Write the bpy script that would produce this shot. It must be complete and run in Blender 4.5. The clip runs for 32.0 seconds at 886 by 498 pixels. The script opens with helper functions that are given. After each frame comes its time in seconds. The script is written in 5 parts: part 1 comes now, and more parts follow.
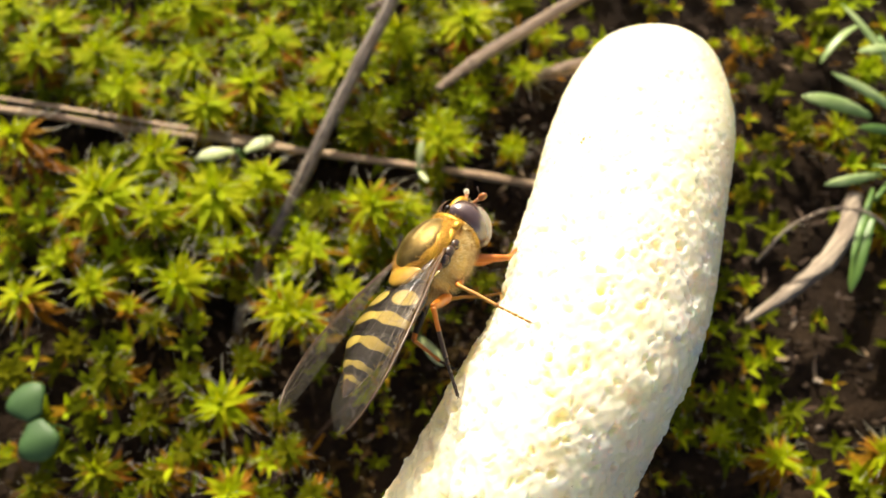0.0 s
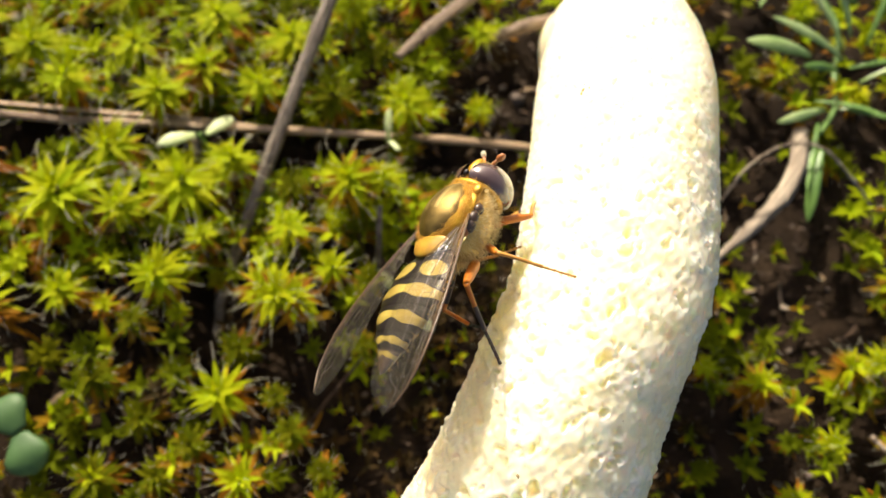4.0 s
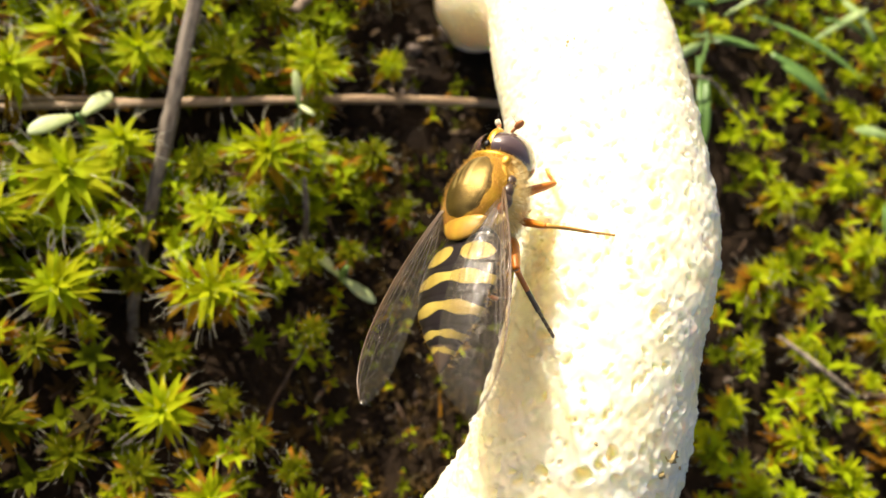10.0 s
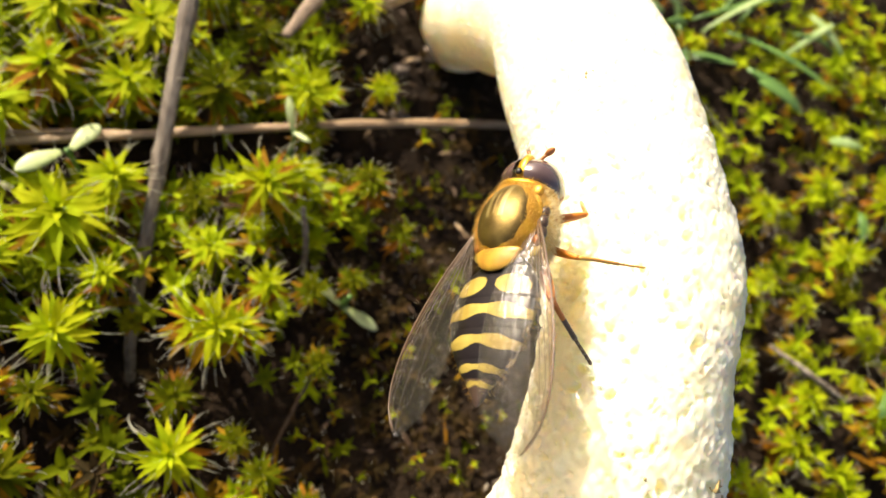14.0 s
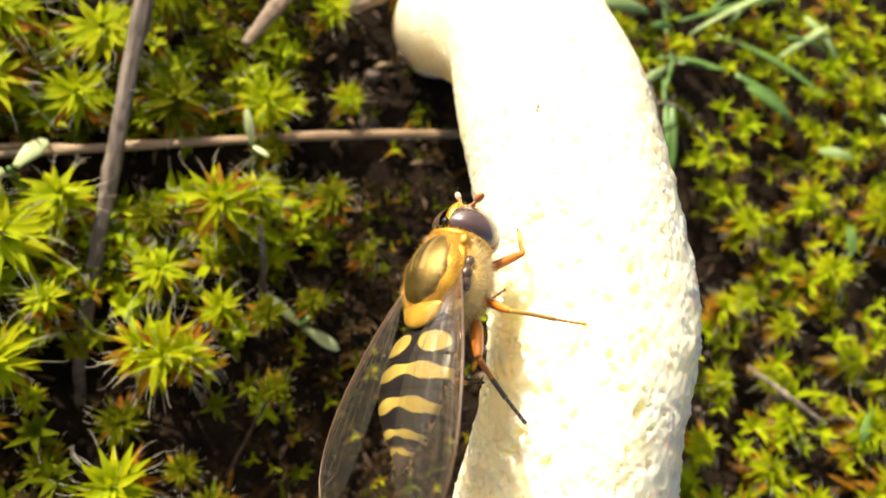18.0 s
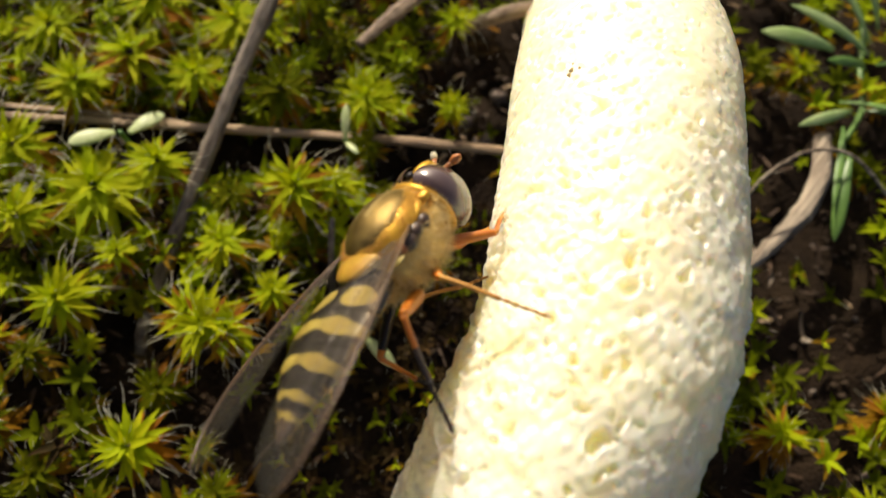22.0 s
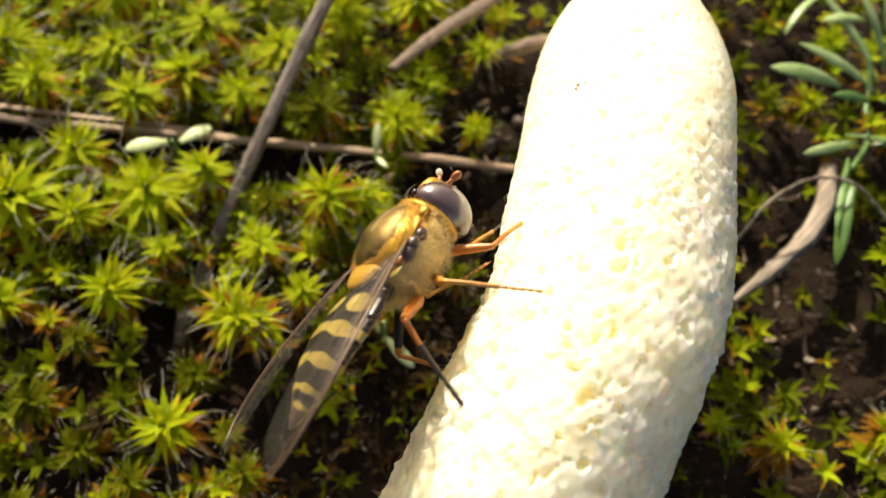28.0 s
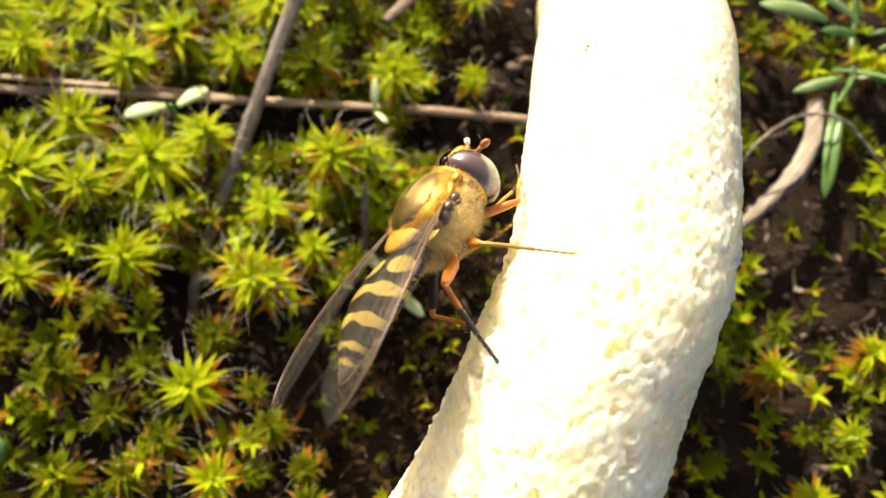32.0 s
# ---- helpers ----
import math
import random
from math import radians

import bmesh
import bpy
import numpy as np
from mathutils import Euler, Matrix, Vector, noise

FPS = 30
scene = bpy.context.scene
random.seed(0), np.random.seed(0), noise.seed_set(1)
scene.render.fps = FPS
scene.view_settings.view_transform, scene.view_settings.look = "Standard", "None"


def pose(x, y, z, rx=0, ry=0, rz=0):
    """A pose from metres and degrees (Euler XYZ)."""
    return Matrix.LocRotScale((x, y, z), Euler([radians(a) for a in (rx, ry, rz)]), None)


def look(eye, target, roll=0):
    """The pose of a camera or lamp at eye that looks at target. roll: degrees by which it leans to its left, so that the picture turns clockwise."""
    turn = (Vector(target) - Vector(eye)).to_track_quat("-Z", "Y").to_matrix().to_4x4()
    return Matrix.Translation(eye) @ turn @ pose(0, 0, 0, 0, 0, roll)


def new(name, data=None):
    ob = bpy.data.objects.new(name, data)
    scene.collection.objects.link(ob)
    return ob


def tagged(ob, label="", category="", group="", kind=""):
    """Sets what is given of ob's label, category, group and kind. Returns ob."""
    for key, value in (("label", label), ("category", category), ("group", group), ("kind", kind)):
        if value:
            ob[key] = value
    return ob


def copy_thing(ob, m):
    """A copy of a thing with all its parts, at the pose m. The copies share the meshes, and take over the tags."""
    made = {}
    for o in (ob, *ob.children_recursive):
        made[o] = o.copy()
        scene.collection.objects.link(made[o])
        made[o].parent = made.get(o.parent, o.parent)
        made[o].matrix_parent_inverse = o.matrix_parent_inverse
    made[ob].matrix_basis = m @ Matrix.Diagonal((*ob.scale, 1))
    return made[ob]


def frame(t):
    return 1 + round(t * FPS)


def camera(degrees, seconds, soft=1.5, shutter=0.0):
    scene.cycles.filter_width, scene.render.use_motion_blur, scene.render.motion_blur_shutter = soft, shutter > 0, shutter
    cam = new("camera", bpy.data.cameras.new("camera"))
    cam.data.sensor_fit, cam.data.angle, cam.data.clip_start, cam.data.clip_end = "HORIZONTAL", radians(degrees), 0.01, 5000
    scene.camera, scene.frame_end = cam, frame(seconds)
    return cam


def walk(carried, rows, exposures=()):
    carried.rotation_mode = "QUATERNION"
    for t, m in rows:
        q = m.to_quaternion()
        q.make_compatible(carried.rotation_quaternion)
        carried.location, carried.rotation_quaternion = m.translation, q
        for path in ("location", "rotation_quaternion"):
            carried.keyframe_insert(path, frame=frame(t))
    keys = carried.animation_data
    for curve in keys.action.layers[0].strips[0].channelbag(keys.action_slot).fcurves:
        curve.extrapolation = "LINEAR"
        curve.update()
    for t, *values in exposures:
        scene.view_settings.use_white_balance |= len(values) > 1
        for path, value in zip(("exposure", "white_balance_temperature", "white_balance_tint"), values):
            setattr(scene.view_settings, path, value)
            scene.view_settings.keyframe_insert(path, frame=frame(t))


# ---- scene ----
MM = 0.001  # the plan below is drawn in millimetres
cam = camera(64.59, 32.0)
METRES, EYE, TILT, LEAN, TURN = 72.0 * MM, 45.6 * MM, -65.0, 0.0, 0.0
ROWS = [
    (0.0, 0.0098, 0.0085, 0.0122, 1.15, -1.21, 0.29),
    (0.5, 0.0106, -0.0025, 0.0140, 0.81, -1.22, 0.45),
    (1.0, 0.0063, -0.0061, 0.0098, 0.62, -1.42, 0.70),
    (1.5, -0.0060, 0.0100, 0.0105, 0.22, -1.49, 0.73),
    (2.0, -0.0141, 0.0206, 0.0123, -0.29, -1.66, 0.99),
    (2.5, 0.0023, 0.0141, -0.0024, -0.74, -1.81, 1.97),
    (4.5, -0.0610, 0.0090, 0.0138, -6.81, -4.40, 6.52),
    (5.0, -0.0640, 0.0247, 0.0164, -8.20, -5.05, 7.56),
    (5.5, -0.0793, 0.0469, 0.0145, -10.82, -5.89, 7.95),
    (6.0, -0.0887, 0.0582, 0.0112, -12.54, -6.82, 8.57),
    (6.5, -0.1027, 0.0449, 0.0170, -14.37, -7.42, 8.60),
    (7.0, -0.0905, 0.0431, 0.0082, -15.62, -7.91, 9.09),
    (7.5, -0.1151, 0.0404, 0.0359, -16.70, -8.37, 9.40),
    (8.0, -0.1161, 0.0430, 0.0367, -17.25, -8.57, 9.54),
    (8.5, -0.1264, 0.0391, 0.0428, -18.18, -8.89, 9.70),
    (9.0, -0.1421, 0.0406, 0.0414, -19.34, -9.21, 9.90),
    (9.5, -0.1498, 0.0528, 0.0327, -19.88, -9.41, 9.81),
    (10.0, -0.1541, 0.0612, 0.0376, -21.24, -10.28, 10.61),
    (10.5, -0.1599, 0.0586, 0.0526, -22.74, -10.72, 10.91),
    (11.0, -0.1622, 0.0689, 0.0392, -23.43, -10.81, 11.35),
    (11.5, -0.1651, 0.0635, 0.0471, -24.26, -10.95, 11.40),
    (12.0, -0.1771, 0.0569, 0.0435, -24.58, -11.07, 11.47),
    (12.5, -0.1687, 0.0401, 0.0411, -24.80, -10.77, 11.37),
    (13.0, -0.1709, 0.0357, 0.0420, -24.93, -10.51, 11.26),
    (13.5, -0.1826, 0.0653, 0.0538, -25.05, -10.59, 11.44),
    (14.0, -0.1885, 0.0838, 0.0637, -25.36, -10.68, 11.77),
    (14.5, -0.1708, 0.0880, 0.0518, -25.80, -11.13, 11.84),
    (16.5, -0.1762, 0.0709, 0.0445, -25.20, -13.85, 11.44),
    (17.0, -0.1820, 0.0755, 0.0643, -25.43, -13.84, 11.42),
    (17.5, -0.1537, 0.0827, 0.0807, -25.41, -13.32, 11.20),
    (18.0, -0.1345, 0.0925, 0.0897, -24.67, -12.49, 11.26),
    (18.5, -0.1116, 0.1013, 0.0845, -23.58, -12.01, 10.44),
    (19.0, -0.0999, 0.1026, 0.0825, -19.54, -9.76, 10.06),
    (19.5, -0.0694, 0.0889, 0.0493, -16.14, -7.63, 9.78),
    (20.0, -0.0697, 0.0875, 0.0361, -14.10, -6.36, 8.96),
    (20.5, -0.0609, 0.0899, 0.0182, -12.14, -5.81, 7.90),
    (21.0, -0.0458, 0.0945, 0.0190, -10.26, -5.19, 7.61),
    (21.5, -0.0193, 0.0956, 0.0251, -8.00, -3.90, 6.21),
    (22.0, -0.0147, 0.1135, 0.0067, -5.94, -2.81, 4.89),
    (22.5, -0.0146, 0.1133, -0.0013, -5.58, -1.59, 2.86),
    (23.0, -0.0150, 0.0855, -0.0024, -5.06, -0.88, 2.89),
    (23.5, -0.0117, 0.0528, -0.0080, -4.67, -0.30, 2.87),
    (24.0, -0.0083, 0.0458, -0.0035, -4.45, 0.14, 2.87),
    (24.5, -0.0252, 0.0572, -0.0191, -4.09, 0.50, 2.27),
    (25.0, -0.0298, 0.0697, -0.0176, -3.75, 0.82, 2.00),
    (25.5, -0.0290, 0.0665, -0.0246, -3.47, 1.02, 1.70),
    (27.5, -0.0191, 0.0622, -0.0128, -3.52, 0.69, 2.46),
    (28.0, -0.0156, 0.0707, -0.0185, -3.81, 0.47, 2.91),
    (28.5, -0.0149, 0.0761, -0.0179, -4.32, -0.09, 3.00),
    (29.0, -0.0224, 0.0842, -0.0198, -4.39, -0.68, 2.82),
    (29.5, -0.0275, 0.0885, -0.0122, -4.55, -1.05, 2.91),
    (30.0, -0.0327, 0.0922, -0.0149, -4.72, -1.38, 3.52),
    (30.5, -0.0297, 0.0738, -0.0087, -4.95, -2.82, 4.51),
    (31.0, -0.0356, 0.0711, -0.0074, -5.25, -3.78, 4.51),
    (31.5, -0.0358, 0.0631, 0.0040, -5.36, -4.64, 5.04),
    (32.0, -0.0403, 0.0560, -0.0002, -5.69, -5.02, 5.53),
]
walk(cam, [(t, pose(0, 0, EYE, TILT, LEAN, TURN) @ pose(METRES * x, METRES * y, METRES * z, 90 + pitch, roll, yaw)) for t, x, y, z, yaw, pitch, roll in ROWS],
     exposures=[(0, 0.98, 6600, 12), (2.5, 0.98, 6600, 12), (5, 0.95, 6600, 12), (9, 0.88, 6600, 12), (11, 1.10, 6600, 12), (12, 1.08, 6600, 12), (13, 0.97, 6600, 12), (14, 1.14, 6600, 12), (16.5, 1.46, 6600, 12), (17.5, 1.34, 6600, 12), (19, 0.55, 6600, 12), (22, 0.30, 6600, 12), (24, 0.18, 6600, 12), (25.5, 0.24, 6600, 12), (27.5, 0.75, 6600, 12), (30, 0.90, 6600, 12), (32, 1.25, 6600, 12)])
# The lens stops down to a small aperture, focused on the insect.
cam.data.dof.use_dof = True
cam.data.dof.focus_distance = 27.0 * MM
cam.data.dof.aperture_fstop = 69.0

# ---- sky and sun ----
SUN = Vector((-0.200, 0.835, 0.500)).normalized()
world = bpy.data.worlds.new("sky")
scene.world = world
world.use_nodes = True
wn = world.node_tree.nodes
sky = wn.new("ShaderNodeTexSky")
sky.sky_type, sky.sun_disc = "NISHITA", False
sky.sun_elevation = math.asin(SUN.z)
sky.sun_rotation = math.atan2(SUN.x, SUN.y)
sky.air_density, sky.dust_density, sky.ozone_density = 0.8, 5.0, 0.4  # a hazy, pale sky
world.node_tree.links.new(sky.outputs[0], wn["Background"].inputs[0])
wn["Background"].inputs[1].default_value = 0.095
sun = new("sun", bpy.data.lights.new("sun", "SUN"))
sun.data.energy, sun.data.angle, sun.data.color = 5.0, radians(0.6), (1.0, 0.91, 0.74)
sun.matrix_world = look(SUN * 2, (0, 0, 0))


# ---- materials ----
def material(name, base, rough=0.6, spread=0.25, scale=3.0, fine=18.0, bump=0.3, depth=0.05, metal=0.0, second=None,
             translucent=0.0, coat=0.0, subsurface=0.0, reach=0.3, spec=0.5, per_object=0.0, grain=None):
    """Surface with two scales of variation; scale and fine are in cycles a millimetre, depth and reach in millimetres."""
    m = bpy.data.materials.new(name)
    m.use_nodes = True
    n, k = m.node_tree.nodes, m.node_tree.links.new
    p = n["Principled BSDF"]
    co = n.new("ShaderNodeTexCoord")
    mp = n.new("ShaderNodeMapping")
    mp.inputs["Scale"].default_value = (1 / MM,) * 3
    k(co.outputs["Object"], mp.inputs[0])
    if grain is not None:  # streaks along a direction on the ground, in degrees
        turned = mp
        turned.inputs["Rotation"].default_value = (0, 0, -radians(grain))
        mp = n.new("ShaderNodeMapping")
        mp.inputs["Scale"].default_value = (0.03, 1.5, 1.5)
        k(turned.outputs[0], mp.inputs[0])
    big, small = n.new("ShaderNodeTexNoise"), n.new("ShaderNodeTexNoise")
    for tex, s, d in ((big, scale, 3), (small, fine, 5)):
        tex.inputs["Scale"].default_value, tex.inputs["Detail"].default_value = s, d
        k(mp.outputs[0], tex.inputs["Vector"])
    mix = n.new("ShaderNodeMix")
    mix.data_type = "RGBA"
    dark = second or tuple(c * (1 - spread * 1.6) for c in base)
    mix.inputs[6].default_value, mix.inputs[7].default_value = (*dark, 1), (*base, 1)
    ramp = n.new("ShaderNodeMapRange")
    ramp.inputs[1].default_value, ramp.inputs[2].default_value = 0.32, 0.66
    k(big.outputs[0], ramp.inputs[0])
    k(ramp.outputs[0], mix.inputs[0])
    hsv = n.new("ShaderNodeHueSaturation")
    val = n.new("ShaderNodeMapRange")
    val.inputs[3].default_value, val.inputs[4].default_value = 1 - spread, 1 + spread
    k(small.outputs[0], val.inputs[0])
    k(val.outputs[0], hsv.inputs["Value"])
    if per_object:
        info, hue = n.new("ShaderNodeObjectInfo"), n.new("ShaderNodeMapRange")
        hue.inputs[3].default_value, hue.inputs[4].default_value = 0.5 - per_object, 0.5 + per_object
        k(info.outputs["Random"], hue.inputs[0])
        k(hue.outputs[0], hsv.inputs["Hue"])
    k(mix.outputs[2], hsv.inputs["Color"])
    k(hsv.outputs[0], p.inputs["Base Color"])
    p.inputs["Roughness"].default_value, p.inputs["Metallic"].default_value = rough, metal
    p.inputs["Specular IOR Level"].default_value = spec
    p.inputs["Coat Weight"].default_value, p.inputs["Coat Roughness"].default_value = coat, 0.08
    if subsurface:
        p.inputs["Subsurface Weight"].default_value = subsurface
        p.inputs["Subsurface Radius"].default_value = (1.0, 0.82, 0.52)
        p.inputs["Subsurface Scale"].default_value = reach * MM
    if bump:
        b = n.new("ShaderNodeBump")
        b.inputs["Strength"].default_value, b.inputs["Distance"].default_value = bump, depth * MM
        k(small.outputs[0], b.inputs["Height"])
        k(b.outputs[0], p.inputs["Normal"])
    if translucent:
        tr, ms = n.new("ShaderNodeBsdfTranslucent"), n.new("ShaderNodeMixShader")
        k(hsv.outputs[0], tr.inputs[0])
        ms.inputs[0].default_value = translucent
        k(p.outputs[0], ms.inputs[1])
        k(tr.outputs[0], ms.inputs[2])
        k(ms.outputs[0], n["Material Output"].inputs[0])
    return m


def membrane(name, tint, gloss, body, amount):
    """Clear wing skin: tinted see-through film with rippled gloss and a trace of body colour."""
    m = bpy.data.materials.new(name)
    m.use_nodes = True
    n, k = m.node_tree.nodes, m.node_tree.links.new
    p = n["Principled BSDF"]
    p.inputs["Base Color"].default_value = (*body, 1)
    p.inputs["Roughness"].default_value = 0.4
    co, mp, tex, b = (n.new("ShaderNode" + s) for s in ("TexCoord", "Mapping", "TexNoise", "Bump"))
    mp.inputs["Scale"].default_value = (3 / MM, 0.8 / MM, 3 / MM)
    tex.inputs["Scale"].default_value, tex.inputs["Detail"].default_value = 2.2, 4
    b.inputs["Strength"].default_value, b.inputs["Distance"].default_value = 0.9, 0.10 * MM
    k(co.outputs["Object"], mp.inputs[0])
    k(mp.outputs[0], tex.inputs["Vector"])
    k(tex.outputs[0], b.inputs["Height"])
    clear, shine, first, last, fac = (n.new("ShaderNode" + s) for s in ("BsdfTransparent", "BsdfGlossy", "MixShader", "MixShader", "MapRange"))
    clear.inputs[0].default_value = (*tint, 1)
    shine.inputs["Roughness"].default_value = 0.10
    k(b.outputs[0], shine.inputs["Normal"])
    fac.inputs[3].default_value, fac.inputs[4].default_value = amount * 0.4, amount * 1.6
    k(tex.outputs[0], fac.inputs[0])
    k(fac.outputs[0], first.inputs[0])
    k(clear.outputs[0], first.inputs[1])
    k(p.outputs[0], first.inputs[2])
    last.inputs[0].default_value = gloss
    k(first.outputs[0], last.inputs[1])
    k(shine.outputs[0], last.inputs[2])
    k(last.outputs[0], n["Material Output"].inputs[0])
    return m


SOIL = material("dark_soil", (0.024, 0.015, 0.008), 0.95, 0.4, 0.35, 4.0, 0.9, 0.4, second=(0.010, 0.006, 0.0035), spec=0.1)
CRUMB = material("soil_crumb", (0.048, 0.031, 0.017), 0.9, 0.4, 0.8, 6.0, 0.8, 0.2, second=(0.024, 0.016, 0.010), spec=0.2)
STALK = material("porous_cream_flesh", (0.91, 0.85, 0.615), 0.34, 0.04, 0.5, 9.0, 0.2, 0.04, second=(0.89, 0.80, 0.49), subsurface=0.75, reach=5.0, coat=0.35)
STAIN = material("brown_rot", (0.56, 0.40, 0.15), 0.7, 0.3, 2.0, 12.0, 0.4, 0.05)
MOSS = material("moss_leaf", (0.49, 0.51, 0.003), 0.75, 0.16, 0.5, 8.0, 0.2, 0.03, second=(0.32, 0.40, 0.003), translucent=0.5, spec=0.12, per_object=0.015)
# moss_leaf darkened to a third: shade among the cushions put into the colour
MOSS_SHADED = material("shaded_moss_leaf", (0.165, 0.175, 0.003), 0.8, 0.2, 0.6, 8.0, 0.2, 0.03, second=(0.10, 0.115, 0.003), translucent=0.5, spec=0.05, per_object=0.02)
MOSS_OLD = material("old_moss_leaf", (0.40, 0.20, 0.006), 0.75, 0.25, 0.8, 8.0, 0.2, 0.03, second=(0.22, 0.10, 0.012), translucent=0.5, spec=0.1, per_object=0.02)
# brown sprigs, darkened so the colour carries the shade of the hollows
MOSS_DEAD_SHADED = material("shaded_dead_moss", (0.06, 0.034, 0.012), 0.9, 0.3, 0.8, 8.0, 0.2, 0.03, second=(0.028, 0.022, 0.008), translucent=0.3, spec=0.05)
HAIR = material("pale_leaf_hair", (0.86, 0.82, 0.66), 0.4, 0.05, 2.0, 9.0, 0, translucent=0.5, spec=0.2)
STEM = material("moss_stem", (0.07, 0.036, 0.014), 0.8, 0.3, 1.0, 6.0, 0.3, 0.05)
TWIG = material("grey_brown_bark", (0.21, 0.17, 0.125), 0.75, 0.35, 1.6, 9.0, 0.8, 0.12, second=(0.075, 0.052, 0.035), grain=70.6)
BARK = material("brown_broken_bark", (0.27, 0.19, 0.12), 0.75, 0.35, 1.6, 9.0, 0.8, 0.12, second=(0.08, 0.05, 0.03), grain=35.0)
STRAW = material("weathered_straw", (0.42, 0.29, 0.16), 0.6, 0.35, 1.8, 9.0, 0.8, 0.12, second=(0.17, 0.10, 0.05), grain=-10.0)
PALE_TWIG = material("bleached_twig", (0.40, 0.33, 0.24), 0.75, 0.45, 1.2, 5.0, 1.0, 0.25, second=(0.07, 0.04, 0.022), grain=40.0)
LEAF = material("pale_succulent_leaf", (0.58, 0.64, 0.36), 0.45, 0.1, 0.7, 6.0, 0.3, 0.03, second=(0.44, 0.52, 0.18), translucent=0.3)
BLADE = material("green_blade", (0.17, 0.31, 0.06), 0.40, 0.15, 0.4, 6.0, 0.3, 0.03, second=(0.10, 0.20, 0.045), translucent=0.35)
PALE_BLADE = material("pale_green_blade", (0.50, 0.60, 0.27), 0.38, 0.15, 0.4, 6.0, 0.3, 0.03, second=(0.22, 0.36, 0.09), translucent=0.35)
ROUND = material("round_seed_leaf", (0.055, 0.125, 0.03), 0.6, 0.1, 0.6, 6.0, 0.2, 0.03, second=(0.035, 0.09, 0.022), translucent=0.25)
STONE = material("grey_grain", (0.13, 0.10, 0.075), 0.8, 0.3, 0.8, 5.0, 0.6, 0.1, second=(0.09, 0.06, 0.045))

BRONZE = material("bronze_back", (0.20, 0.135, 0.034), 0.36, 0.25, 1.3, 22.0, 0.5, 0.035, metal=0.8, second=(0.075, 0.048, 0.013))
PALE_BRONZE = material("dull_olive_stripe", (0.30, 0.22, 0.075), 0.45, 0.25, 1.3, 22.0, 0.35, 0.03, metal=0.6, second=(0.17, 0.12, 0.04))
DUST = material("golden_dusted_flank", (0.68, 0.47, 0.13), 0.45, 0.25, 1.0, 14.0, 0.4, 0.04, second=(0.44, 0.27, 0.06))
GOLD = material("golden_rim", (0.50, 0.29, 0.018), 0.36, 0.15, 1.4, 14.0, 0.4, 0.03, metal=0.6, second=(0.36, 0.18, 0.02))
WAX = material("ochre_scutellum", (0.42, 0.255, 0.028), 0.35, 0.1, 1.0, 16.0, 0.2, 0.02, second=(0.27, 0.125, 0.016), subsurface=0.3, reach=0.2, coat=0.25)
YELLOW = material("yellow_band", (0.34, 0.265, 0.058), 0.38, 0.15, 0.9, 16.0, 0.25, 0.02, second=(0.24, 0.175, 0.034), coat=0.2)
BLACK = material("black_cuticle", (0.013, 0.010, 0.011), 0.34, 0.2, 1.0, 16.0, 0.3, 0.02, coat=0.05, spec=0.3)
DARK = material("dark_brown_cuticle", (0.06, 0.036, 0.024), 0.35, 0.2, 1.2, 16.0, 0.3, 0.02)
EYE = material("purple_brown_eye", (0.080, 0.046, 0.037), 0.24, 0.12, 1.0, 60.0, 0.10, 0.004, coat=0.5, spec=0.9)
FACE = material("yellow_face", (0.54, 0.37, 0.08), 0.5, 0.15, 1.5, 14.0, 0.3, 0.03)
ORANGE = material("orange_leg", (0.52, 0.17, 0.012), 0.36, 0.15, 1.0, 12.0, 0.2, 0.02, second=(0.38, 0.11, 0.01), subsurface=0.2, reach=0.15)
AMBER = material("amber_shin", (0.50, 0.25, 0.04), 0.4, 0.15, 1.0, 12.0, 0.2, 0.02, second=(0.36, 0.16, 0.025))
RUST = material("rust_antenna", (0.36, 0.12, 0.025), 0.4, 0.2, 2.0, 14.0, 0.2, 0.02)
FUZZ = material("golden_hair", (0.85, 0.54, 0.13), 0.4, 0.1, 2.0, 9.0, 0, translucent=0.45, spec=0.3)
PALE_FUZZ = material("cream_hair", (0.93, 0.78, 0.42), 0.4, 0.1, 2.0, 9.0, 0, translucent=0.45, spec=0.3)
VEIN = material("wing_vein", (0.075, 0.045, 0.028), 0.4, 0.2, 1.0, 9.0, 0)
COSTA = material("wing_front_vein", (0.10, 0.058, 0.030), 0.35, 0.2, 1.0, 9.0, 0)
WING = membrane("wing_membrane", (0.94, 0.92, 0.88), 0.024, (0.25, 0.24, 0.20), 0.030)
FRONT_CELL = membrane("brown_front_cell", (0.84, 0.74, 0.62), 0.02, (0.17, 0.115, 0.075), 0.08)
DROP = material("clear_drop", (0.98, 0.97, 0.9), 0.02, 0.01, 1.0, 9.0, 0)
DROP.node_tree.nodes["Principled BSDF"].inputs["Transmission Weight"].default_value = 1.0
DROP.node_tree.nodes["Principled BSDF"].inputs["IOR"].default_value = 1.33


